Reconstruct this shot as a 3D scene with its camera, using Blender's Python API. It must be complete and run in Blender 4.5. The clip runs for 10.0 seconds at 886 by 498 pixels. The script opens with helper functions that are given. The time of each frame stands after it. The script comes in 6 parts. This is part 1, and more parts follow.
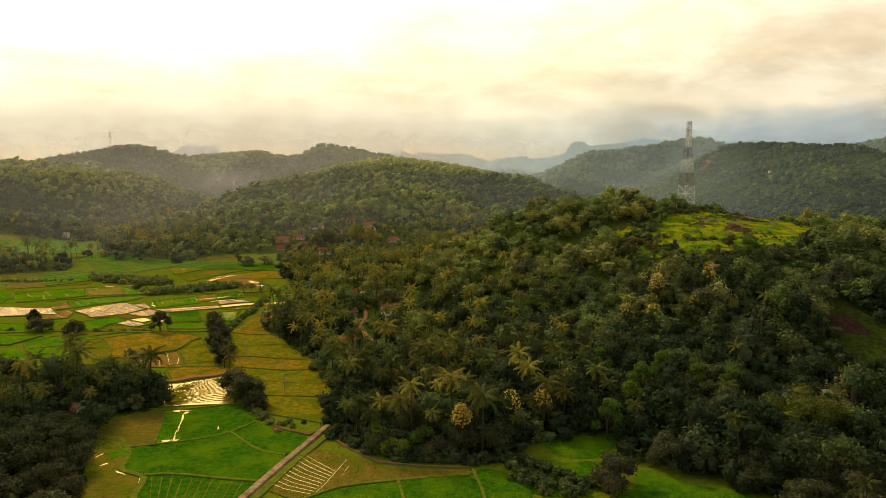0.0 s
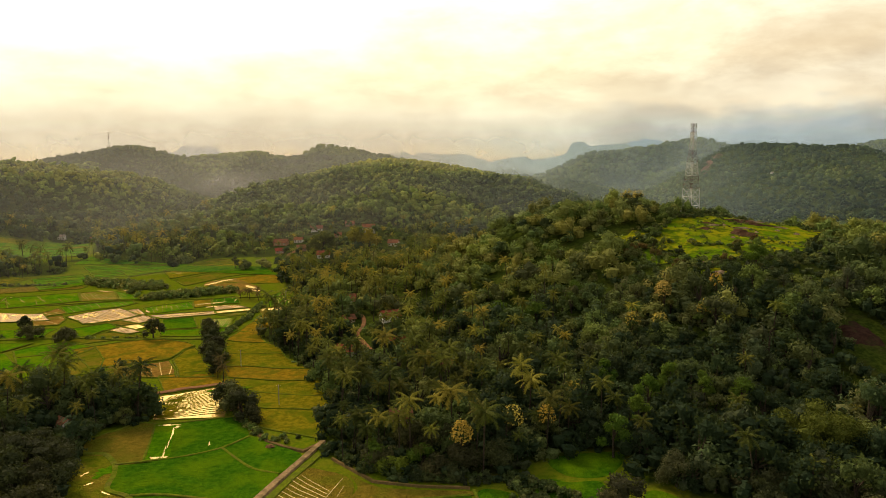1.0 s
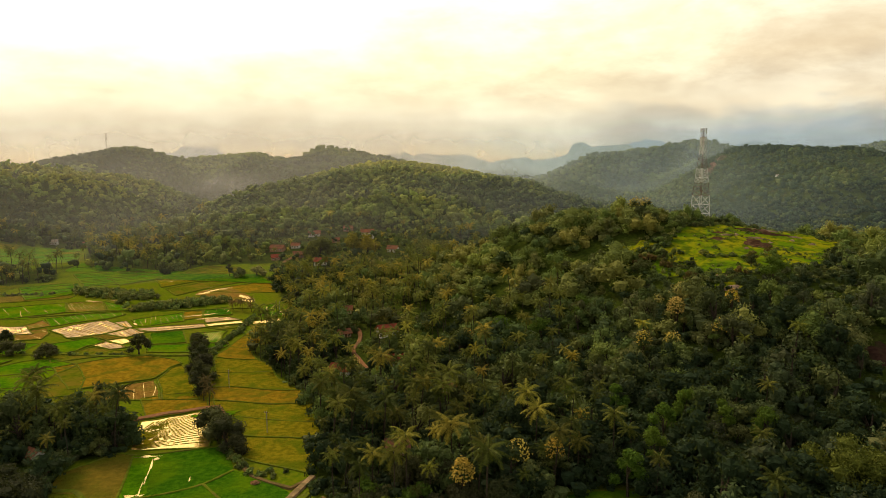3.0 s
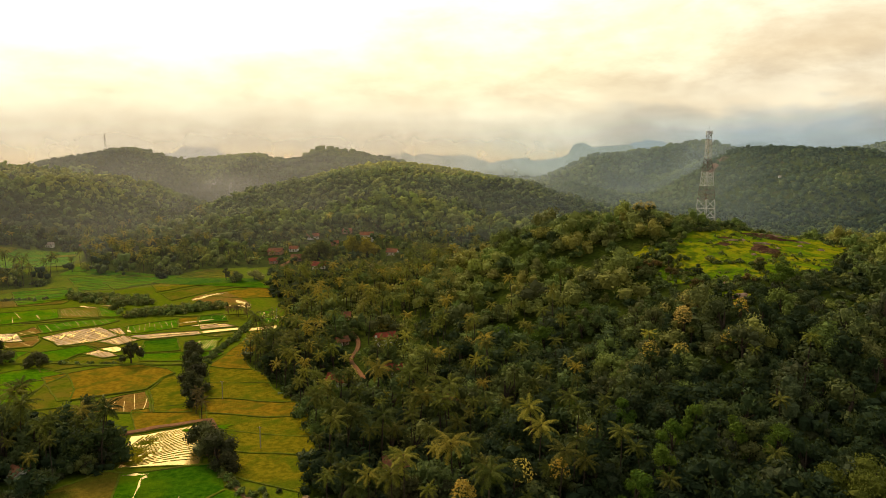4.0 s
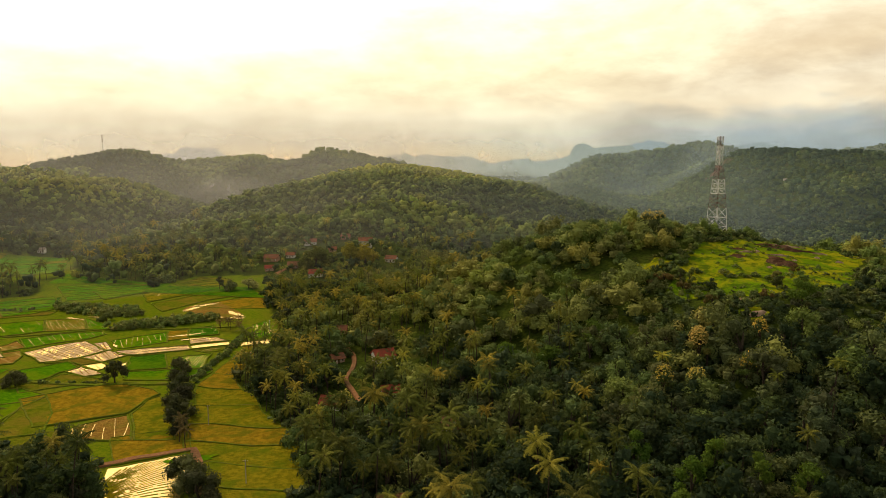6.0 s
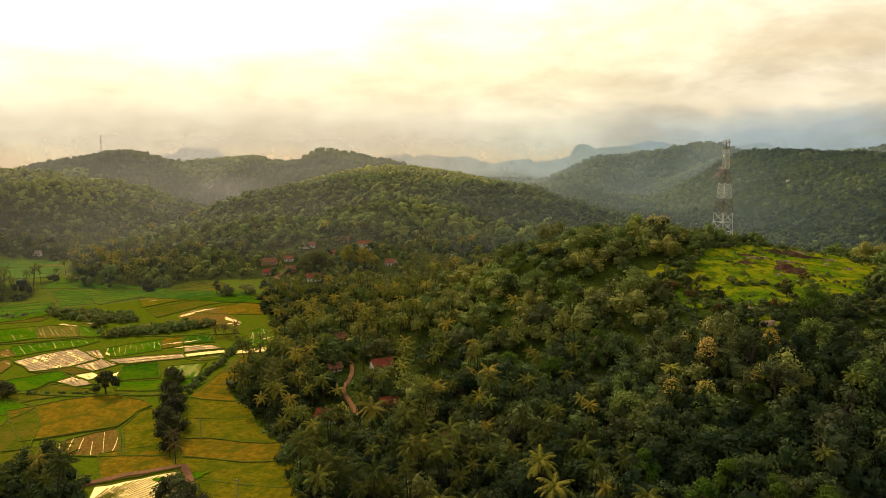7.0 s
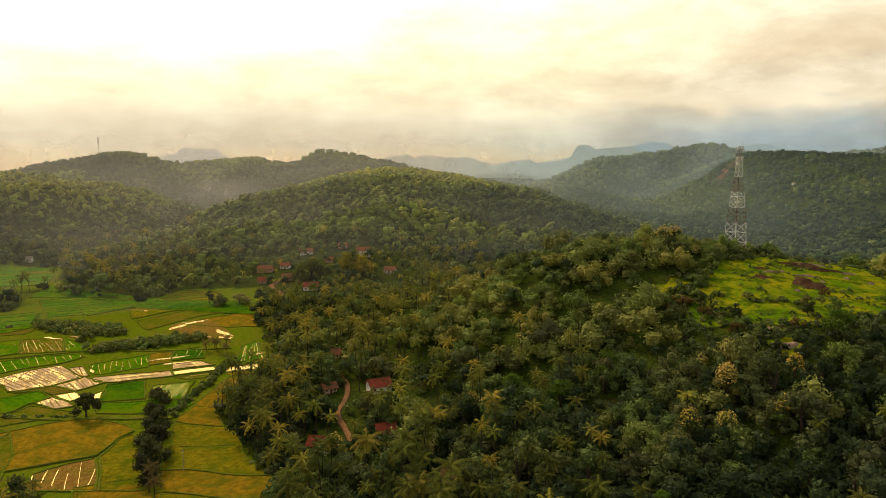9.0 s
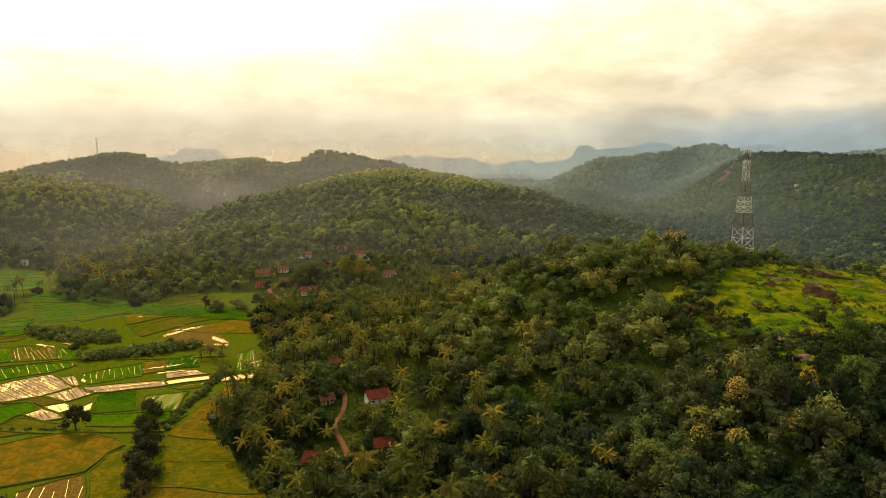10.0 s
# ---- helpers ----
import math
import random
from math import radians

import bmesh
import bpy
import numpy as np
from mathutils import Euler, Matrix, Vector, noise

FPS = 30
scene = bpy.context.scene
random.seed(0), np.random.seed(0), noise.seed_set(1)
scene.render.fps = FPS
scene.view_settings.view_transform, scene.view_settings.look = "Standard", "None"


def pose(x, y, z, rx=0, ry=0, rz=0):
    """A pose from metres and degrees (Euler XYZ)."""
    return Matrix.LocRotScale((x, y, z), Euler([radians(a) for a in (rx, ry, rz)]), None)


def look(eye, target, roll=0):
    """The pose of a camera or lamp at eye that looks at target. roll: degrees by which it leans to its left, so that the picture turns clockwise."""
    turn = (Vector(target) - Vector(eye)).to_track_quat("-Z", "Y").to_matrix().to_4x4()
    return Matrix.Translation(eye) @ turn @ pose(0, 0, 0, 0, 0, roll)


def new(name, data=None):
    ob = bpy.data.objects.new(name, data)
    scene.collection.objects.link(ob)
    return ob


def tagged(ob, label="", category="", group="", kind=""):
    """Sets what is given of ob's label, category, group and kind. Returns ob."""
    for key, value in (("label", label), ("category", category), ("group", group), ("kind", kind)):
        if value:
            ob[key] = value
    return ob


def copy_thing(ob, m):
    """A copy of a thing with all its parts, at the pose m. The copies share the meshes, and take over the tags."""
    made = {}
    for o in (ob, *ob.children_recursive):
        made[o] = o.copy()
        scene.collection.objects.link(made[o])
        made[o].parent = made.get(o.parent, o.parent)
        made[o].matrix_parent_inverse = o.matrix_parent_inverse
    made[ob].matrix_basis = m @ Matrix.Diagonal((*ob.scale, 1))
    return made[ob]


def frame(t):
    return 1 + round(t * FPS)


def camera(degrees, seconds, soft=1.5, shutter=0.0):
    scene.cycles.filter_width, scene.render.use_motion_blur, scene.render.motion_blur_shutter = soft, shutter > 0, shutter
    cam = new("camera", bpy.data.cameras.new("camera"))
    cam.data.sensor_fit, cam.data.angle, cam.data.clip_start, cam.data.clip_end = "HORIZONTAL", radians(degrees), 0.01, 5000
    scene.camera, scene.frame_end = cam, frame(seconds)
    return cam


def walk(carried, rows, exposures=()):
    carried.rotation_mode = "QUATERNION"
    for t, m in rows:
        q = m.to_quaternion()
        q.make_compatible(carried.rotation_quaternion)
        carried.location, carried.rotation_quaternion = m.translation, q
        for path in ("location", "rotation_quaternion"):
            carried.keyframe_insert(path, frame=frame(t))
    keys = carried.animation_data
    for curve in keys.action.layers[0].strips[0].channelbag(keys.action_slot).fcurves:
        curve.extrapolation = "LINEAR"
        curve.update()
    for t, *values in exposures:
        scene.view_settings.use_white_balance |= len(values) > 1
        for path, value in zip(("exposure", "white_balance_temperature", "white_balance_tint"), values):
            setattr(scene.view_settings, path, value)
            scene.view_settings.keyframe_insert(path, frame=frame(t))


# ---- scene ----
cam = camera(65.98, 10.0, soft=0.8)
PATH = [
    (0, pose(0.000, -0.000, 87.326, 82.801, 0.114, -0.166)),
    (0.5, pose(0.130, 4.274, 88.237, 82.804, 0.106, -0.149)),
    (1, pose(0.253, 8.553, 89.155, 82.806, 0.098, -0.132)),
    (1.5, pose(0.369, 12.835, 90.081, 82.809, 0.089, -0.115)),
    (2, pose(0.480, 17.121, 91.016, 82.811, 0.081, -0.098)),
    (2.5, pose(0.583, 21.411, 91.958, 82.814, 0.073, -0.081)),
    (3.25, pose(0.727, 27.854, 93.386, 82.818, 0.061, -0.056)),
    (4, pose(0.855, 34.306, 94.832, 82.821, 0.049, -0.030)),
    (4.5, pose(0.933, 38.612, 95.807, 82.824, 0.041, -0.013)),
    (5, pose(1.004, 42.922, 96.789, 82.826, 0.033, 0.003)),
    (5.5, pose(1.069, 47.236, 97.779, 82.829, 0.025, 0.020)),
    (6.25, pose(1.154, 53.714, 99.279, 82.833, 0.012, 0.046)),
    (7, pose(1.224, 60.202, 100.796, 82.837, 0.000, 0.071)),
    (7.5, pose(1.263, 64.532, 101.818, 82.839, -0.008, 0.088)),
    (8, pose(1.295, 68.866, 102.848, 82.842, -0.016, 0.105)),
    (8.5, pose(1.321, 73.204, 103.886, 82.844, -0.024, 0.122)),
    (9, pose(1.340, 77.545, 104.932, 82.847, -0.032, 0.139)),
    (9.5, pose(1.353, 81.891, 105.985, 82.849, -0.040, 0.156)),
    (10, pose(1.359, 86.241, 107.047, 82.852, -0.049, 0.172)),
]
walk(cam, PATH, exposures=((0, 0.05, 7500, 9), (10, 0.0, 7500, 9)))

# ---- light: high overcast evening sky, low sun behind cloud ahead on the left ----
SUN_AZ, SUN_EL = radians(-36), radians(34)      # azimuth from +y towards +x
sun_way = Vector((math.sin(SUN_AZ) * math.cos(SUN_EL), math.cos(SUN_AZ) * math.cos(SUN_EL), math.sin(SUN_EL)))
sun_data = bpy.data.lights.new("sun", "SUN")
sun_data.energy, sun_data.angle, sun_data.color = 3.3, radians(9), (1.0, 0.79, 0.54)
sun = new("sun", sun_data)
sun.matrix_world = look(sun_way * 900, (0, 0, 0))


class Nodes:
    """A thin wrapper to write node trees in few lines."""

    def __init__(self, tree):
        self.tree = tree
        tree.nodes.clear()

    def add(self, kind, inputs=(), **settings):
        n = self.tree.nodes.new(kind)
        if "operation" in settings:
            n.operation = settings["operation"]
        if "use_clamp" in settings:
            n.use_clamp = settings["use_clamp"]
        if "interpolation_type" in settings:
            n.interpolation_type = settings["interpolation_type"]
        if "data_type" in settings:
            n.data_type = settings["data_type"]
        if "blend_type" in settings:
            n.blend_type = settings["blend_type"]
        if "attribute_name" in settings:
            n.attribute_name = settings["attribute_name"]
        if "sky_type" in settings:
            n.sky_type = settings["sky_type"]
        if "sun_disc" in settings:
            n.sun_disc = settings["sun_disc"]
        if "sun_elevation" in settings:
            n.sun_elevation = settings["sun_elevation"]
        if "sun_rotation" in settings:
            n.sun_rotation = settings["sun_rotation"]
        for key, value in dict(inputs).items():
            if isinstance(value, bpy.types.NodeSocket):
                self.tree.links.new(value, n.inputs[key])
            else:
                n.inputs[key].default_value = value
        return n

    def math(self, op, a, b=0.0, clamp=False):
        return self.add("ShaderNodeMath", {0: a, 1: b}, operation=op, use_clamp=clamp).outputs[0]

    def span(self, value, lo, hi, to_lo=0.0, to_hi=1.0):
        return self.add("ShaderNodeMapRange", {"Value": value, "From Min": lo, "From Max": hi, "To Min": to_lo, "To Max": to_hi},
                        interpolation_type="SMOOTHSTEP").outputs[0]

    def mix(self, fac, a, b, blend="MIX"):
        n = self.add("ShaderNodeMix", {0: fac, 6: a, 7: b}, data_type="RGBA", blend_type=blend)
        return n.outputs[2]

    def noise(self, vector, scale, detail=4.0, rough=0.55, distort=0.0):
        return self.add("ShaderNodeTexNoise", {"Vector": vector, "Scale": scale, "Detail": detail, "Roughness": rough,
                                               "Distortion": distort}).outputs["Fac"]

    def ramp(self, fac, stops):
        n = self.add("ShaderNodeValToRGB", {"Fac": fac})
        while len(n.color_ramp.elements) < len(stops):
            n.color_ramp.elements.new(0.5)
        for e, (p, c) in zip(n.color_ramp.elements, stops):
            e.position, e.color = p, (*c, 1)
        return n.outputs[0]


def rgba(c):
    return (c[0], c[1], c[2], 1.0)


world = bpy.data.worlds.new("evening_sky")
scene.world = world
world.use_nodes = True
W = Nodes(world.node_tree)
way = W.add("ShaderNodeTexCoord").outputs["Generated"]
sep = W.add("ShaderNodeSeparateXYZ", {0: way}).outputs
stretch = W.add("ShaderNodeMapping", {"Vector": way, "Scale": (1.0, 1.0, 2.7)}).outputs[0]
puff = W.noise(stretch, 3.6, 8.0, 0.56, 0.1)
wisp = W.noise(stretch, 9.0, 7.0, 0.6, 0.15)
height = W.math("ADD", sep[2], W.math("MULTIPLY", W.math("SUBTRACT", puff, 0.5), W.span(sep[0], -0.2, 0.45, 0.05, 0.13)))
height = W.math("ADD", height, W.math("MULTIPLY", W.math("SUBTRACT", wisp, 0.5), W.span(sep[0], 0.0, 0.45, 0.02, 0.045)))
warm = W.ramp(W.math("MULTIPLY", height, 2.0, True), (
    (0.0, (1.04, 0.72, 0.38)), (0.024, (0.94, 0.77, 0.49)), (0.055, (0.79, 0.73, 0.59)), (0.12, (0.87, 0.81, 0.65)), (0.17, (1.02, 0.94, 0.72)),
    (0.25, (1.1, 1.02, 0.74)), (0.36, (1.35, 1.25, 0.95)), (0.50, (1.5, 1.42, 1.15)), (1.0, (0.54, 0.57, 0.60))))
cool = W.ramp(W.math("MULTIPLY", height, 2.0, True), (
    (0.0, (0.38, 0.43, 0.46)), (0.05, (0.27, 0.39, 0.53)), (0.10, (0.34, 0.44, 0.54)), (0.145, (0.60, 0.61, 0.58)), (0.175, (0.92, 0.83, 0.66)), (0.22, (0.86, 0.78, 0.63)),
    (0.30, (1.02, 0.91, 0.69)), (0.46, (1.08, 1.0, 0.80)), (0.60, (1.1, 1.05, 0.9)), (1.0, (0.54, 0.57, 0.60))))
side = W.span(W.math("ADD", sep[0], W.math("MULTIPLY", W.math("SUBTRACT", puff, 0.5), 0.24)), 0.10, 0.47)
clouds = W.mix(side, warm, cool)
relief = W.span(wisp, 0.3, 0.7, 0.90, 1.10)
billow = W.math("SUBTRACT", W.span(W.noise(stretch, 5.2, 8.0, 0.55, 0.2), 0.36, 0.62, 0.84, 1.14), 1.0)
relief = W.math("MULTIPLY", relief, W.math("ADD", 1.0, W.math("MULTIPLY", billow, W.span(sep[0], -0.1, 0.35, 0.35, 1.0))))
clouds = W.mix(1.0, clouds, W.add("ShaderNodeCombineXYZ", {0: W.math("ADD", W.math("MULTIPLY", relief, 0.8), 0.2), 1: relief, 2: W.math("SUBTRACT", W.math("MULTIPLY", relief, 1.15), 0.15)}).outputs[0], "MULTIPLY")
glow_gap = W.add("ShaderNodeVectorMath", {0: way, 1: tuple(sun_way)}, operation="DOT_PRODUCT").outputs["Value"]
glow = W.math("ADD", 1.0, W.math("MULTIPLY", W.span(glow_gap, 0.74, 1.0, 0.0, 1.7), W.span(sep[2], 0.06, 0.22)))
glow = W.math("MULTIPLY", glow, W.span(sep[1], -0.6, 0.5, 0.72, 1.0))
cloud_light = W.add("ShaderNodeBackground", {"Color": clouds, "Strength": glow}).outputs[0]
clear = W.add("ShaderNodeTexSky", sky_type="NISHITA", sun_disc=False, sun_elevation=SUN_EL, sun_rotation=SUN_AZ)
clear_light = W.add("ShaderNodeBackground", {"Color": clear.outputs[0], "Strength": 0.09}).outputs[0]
cover = W.add("ShaderNodeMixShader", {0: 0.93, 1: clear_light, 2: cloud_light}).outputs[0]
W.add("ShaderNodeOutputWorld", {"Surface": cover})

# ---- materials ----


def material(name):
    m = bpy.data.materials.new(name)
    m.use_nodes = True
    n = Nodes(m.node_tree)
    return m, n, n.add("ShaderNodeNewGeometry").outputs["Position"]


def finish(n, shader):
    n.add("ShaderNodeOutputMaterial", {"Surface": shader})


def surface(name, c1, c2, scale, c3=None, scale3=0.05, amount3=0.6, rough=0.85, bump=0.3, grain=None, metal=0.0, spec=0.0):
    """Two colours mixed by a fine noise, a third by a broad one, with relief."""
    m, n, pos = material(name)
    fine = n.noise(pos, scale, 5.0, 0.6)
    col = n.mix(n.span(fine, 0.32, 0.68), rgba(c1), rgba(c2))
    if c3:
        broad = n.noise(pos, scale3, 4.0, 0.6, 0.4)
        col = n.mix(n.span(broad, 0.42, 0.66, 0.0, amount3), col, rgba(c3))
    relief = n.noise(pos, grain or scale * 2.3, 4.0, 0.65)
    b = n.add("ShaderNodeBump", {"Height": relief, "Strength": bump, "Distance": 1.0 / (grain or scale * 2.3)}).outputs[0]
    p = n.add("ShaderNodeBsdfPrincipled", {"Base Color": col, "Roughness": rough, "Metallic": metal, "Normal": b,
                                           "Specular IOR Level": spec})
    finish(n, p.outputs[0])
    return m


def leaf_material(name, dark, light, yellow, joined, through_light=0.22, fine=1.4, variety=1.0):
    """Foliage: hue differs from tree to tree and from clump to clump, some light passes through."""
    m, n, pos = material(name)
    if joined:
        tint = n.add("ShaderNodeAttribute", attribute_name="tint").outputs["Fac"]
    else:
        tint = n.add("ShaderNodeObjectInfo").outputs["Random"]
    own = n.add("ShaderNodeNewGeometry").outputs["Random Per Island"]
    mid = tuple(0.62 * d + 0.38 * l for d, l in zip(dark, light))
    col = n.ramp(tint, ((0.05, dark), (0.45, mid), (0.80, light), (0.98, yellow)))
    hue = n.math("FRACT", n.math("MULTIPLY", tint, 31.7))
    shade = n.math("FRACT", n.math("MULTIPLY", tint, 53.3))
    warm_or_cool = n.ramp(hue, ((0.0, (0.86, 1.0, 1.3)), (0.35, (1.0, 1.03, 1.4)), (0.62, (1.16, 1.0, 1.6)), (0.85, (1.32, 1.02, 1.5)), (1.0, (1.45, 1.0, 1.8))))
    col = n.mix(variety, col, n.mix(1.0, col, warm_or_cool, "MULTIPLY"))
    grain = n.noise(pos, fine, 3.0, 0.65)
    vary = n.math("ADD", n.span(grain, 0.3, 0.7, 0.60, 1.30), n.math("MULTIPLY", own, 0.3))
    vary = n.math("MULTIPLY", vary, n.math("ADD", 1.0 - 0.42 * variety, n.math("MULTIPLY", shade, 0.84 * variety)))
    col = n.mix(1.0, col, n.add("ShaderNodeCombineXYZ", {0: vary, 1: vary, 2: n.math("MULTIPLY", vary, 0.9)}).outputs[0], "MULTIPLY")
    b = n.add("ShaderNodeBump", {"Height": grain, "Strength": 0.6, "Distance": 0.5}).outputs[0]
    p = n.add("ShaderNodeBsdfPrincipled", {"Base Color": col, "Roughness": 0.75, "Normal": b, "Specular IOR Level": 0.03}).outputs[0]
    t = n.add("ShaderNodeBsdfTranslucent", {"Color": n.mix(0.4, col, rgba((0.16, 0.20, 0.02)))}).outputs[0]
    finish(n, n.add("ShaderNodeMixShader", {0: through_light, 1: p, 2: t}).outputs[0])
    return m


BROAD = ((0.033, 0.050, 0.022), (0.162, 0.210, 0.048), (0.220, 0.235, 0.048))
PALM = ((0.044, 0.056, 0.011), (0.158, 0.164, 0.024), (0.29, 0.24, 0.03))
# LEAF and FROND are darker copies that dim the nearest trees by colour
LEAF = leaf_material("broadleaf_foliage", (0.029, 0.046, 0.019), (0.108, 0.145, 0.031), (0.17, 0.172, 0.035), joined=False, variety=0.8)
LEAF_JOINED = leaf_material("woodland_foliage", *BROAD, joined=True, variety=0.65)
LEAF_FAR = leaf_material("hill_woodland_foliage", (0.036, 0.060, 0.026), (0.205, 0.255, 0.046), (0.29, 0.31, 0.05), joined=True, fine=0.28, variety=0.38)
LEAF_DARK = leaf_material("dark_evergreen_foliage", (0.031, 0.036, 0.017), (0.061, 0.068, 0.027), (0.076, 0.08, 0.03), joined=False, through_light=0.15, variety=0.4)
FROND = leaf_material("palm_frond", (0.035, 0.047, 0.010), (0.124, 0.132, 0.020), (0.22, 0.19, 0.026), joined=False, variety=0.45, fine=2.0)
FROND_JOINED = leaf_material("woodland_palm_frond", *PALM, joined=True, variety=0.45, fine=2.0)
BLOSSOM = leaf_material("yellow_blossom", (0.38, 0.27, 0.045), (0.48, 0.36, 0.08), (0.46, 0.36, 0.10), variety=0.25, joined=False, through_light=0.3)
LIME = leaf_material("lime_foliage", (0.055, 0.105, 0.016), (0.085, 0.145, 0.020), (0.12, 0.15, 0.02), variety=0.25, joined=False, through_light=0.3)
OLIVE_LEAF = leaf_material("olive_foliage", (0.060, 0.072, 0.014), (0.085, 0.098, 0.018), (0.1, 0.105, 0.018), variety=0.25, joined=False)
YELLOW_LEAF = leaf_material("yellow_green_foliage", (0.20, 0.20, 0.02), (0.26, 0.23, 0.02), (0.28, 0.22, 0.02), variety=0.25, joined=False, through_light=0.3)
RED_CLIFF = surface("brown_cliff", (0.10, 0.060, 0.042), (0.19, 0.115, 0.080), 0.10, (0.06, 0.065, 0.025), 0.04, 0.9)
DRY = leaf_material("dry_foliage", (0.085, 0.062, 0.024), (0.13, 0.088, 0.032), (0.17, 0.105, 0.035), variety=0.25, joined=False)
DARK_SOIL = surface("dark_red_soil", (0.034, 0.018, 0.013), (0.058, 0.029, 0.020), 0.6, (0.04, 0.042, 0.014), 0.15, 0.7)
BARK = surface("bark", (0.034, 0.026, 0.018), (0.075, 0.060, 0.044), 3.0, rough=0.9)

RICE_GREEN = surface("young_rice", (0.038, 0.124, 0.004), (0.082, 0.190, 0.006), 0.5, (0.13, 0.170, 0.007), 0.05, 0.8, bump=1.0, grain=1.1)
RICE_LUSH = surface("lush_rice", (0.021, 0.080, 0.004), (0.048, 0.128, 0.006), 0.5, (0.095, 0.165, 0.006), 0.06, 0.7, bump=1.0, grain=1.1)
RICE_OLIVE = surface("ripening_rice", (0.115, 0.108, 0.007), (0.225, 0.178, 0.012), 0.5, (0.085, 0.115, 0.007), 0.10, 0.9, bump=1.0, grain=1.0)
RICE_OCHRE = surface("ripe_rice", (0.165, 0.108, 0.009), (0.285, 0.172, 0.014), 0.5, (0.105, 0.11, 0.009), 0.11, 0.9, bump=1.0, grain=1.0)
RICE_MIXED = surface("uneven_rice", (0.075, 0.105, 0.006), (0.13, 0.135, 0.010), 0.45, (0.17, 0.125, 0.016), 0.09, 0.8, bump=1.0, grain=1.0)
STUBBLE = surface("brown_stubble", (0.115, 0.090, 0.012), (0.175, 0.125, 0.018), 0.5, (0.10, 0.11, 0.010), 0.08, 0.8, bump=1.0, grain=1.0)
MUD = surface("ploughed_mud", (0.16, 0.088, 0.018), (0.25, 0.145, 0.032), 0.6, (0.13, 0.13, 0.015), 0.09, 0.7, rough=0.6, bump=0.8, grain=1.2)
BUND_MAT = surface("grassy_bund", (0.080, 0.115, 0.010), (0.140, 0.165, 0.014), 0.5, (0.13, 0.10, 0.03), 0.2, 0.5, bump=0.7)
SOIL = surface("brown_soil", (0.115, 0.074, 0.030), (0.17, 0.110, 0.046), 1.1, (0.085, 0.075, 0.022), 0.25, 0.8)
RED_EARTH = surface("red_earth", (0.19, 0.088, 0.042), (0.28, 0.135, 0.066), 1.1, (0.16, 0.10, 0.05), 0.2, 0.7)
ROAD_MAT = surface("worn_concrete_road", (0.23, 0.152, 0.075), (0.35, 0.232, 0.118), 1.3, (0.13, 0.10, 0.045), 0.35, 0.85)
ROCK = surface("dark_rock", (0.040, 0.020, 0.012), (0.085, 0.045, 0.026), 0.5, (0.15, 0.10, 0.06), 0.22, 0.4, rough=0.8, bump=0.8)
PINK_ROCK = surface("pale_weathered_rock", (0.30, 0.19, 0.13), (0.40, 0.28, 0.20), 0.6, (0.15, 0.10, 0.06), 0.3, 0.7, bump=0.7)
TILE_RED = surface("red_roof_tile", (0.26, 0.050, 0.030), (0.34, 0.075, 0.045), 1.4, (0.16, 0.06, 0.035), 0.4, 0.6, rough=0.7)
TILE_RUST = surface("weathered_roof_tile", (0.22, 0.085, 0.045), (0.32, 0.13, 0.07), 1.4, (0.12, 0.07, 0.045), 0.35, 0.7, rough=0.8)
TILE_PALE = surface("pale_sheet_roof", (0.40, 0.33, 0.27), (0.5, 0.42, 0.35), 1.2, (0.3, 0.2, 0.14), 0.3, 0.5, rough=0.6)
WALL_WHITE = surface("white_plaster", (0.72, 0.69, 0.63), (0.80, 0.77, 0.72), 1.0, (0.55, 0.48, 0.38), 0.5, 0.5)
WALL_MUD = surface("clay_plaster", (0.34, 0.19, 0.11), (0.44, 0.26, 0.16), 1.0, (0.28, 0.17, 0.10), 0.5, 0.5)
TIMBER = surface("dark_timber", (0.10, 0.06, 0.035), (0.16, 0.10, 0.06), 2.0)
STEEL_WHITE = surface("white_painted_steel", (0.70, 0.69, 0.66), (0.80, 0.79, 0.76), 2.0, (0.5, 0.42, 0.34), 0.6, 0.5, rough=0.5)
STEEL_RED = surface("red_painted_steel", (0.13, 0.065, 0.05), (0.18, 0.09, 0.07), 2.0, (0.15, 0.08, 0.06), 0.6, 0.5, rough=0.55)
STEEL_GREY = surface("galvanised_steel", (0.40, 0.40, 0.40), (0.5, 0.5, 0.5), 2.0, rough=0.45, metal=0.6)


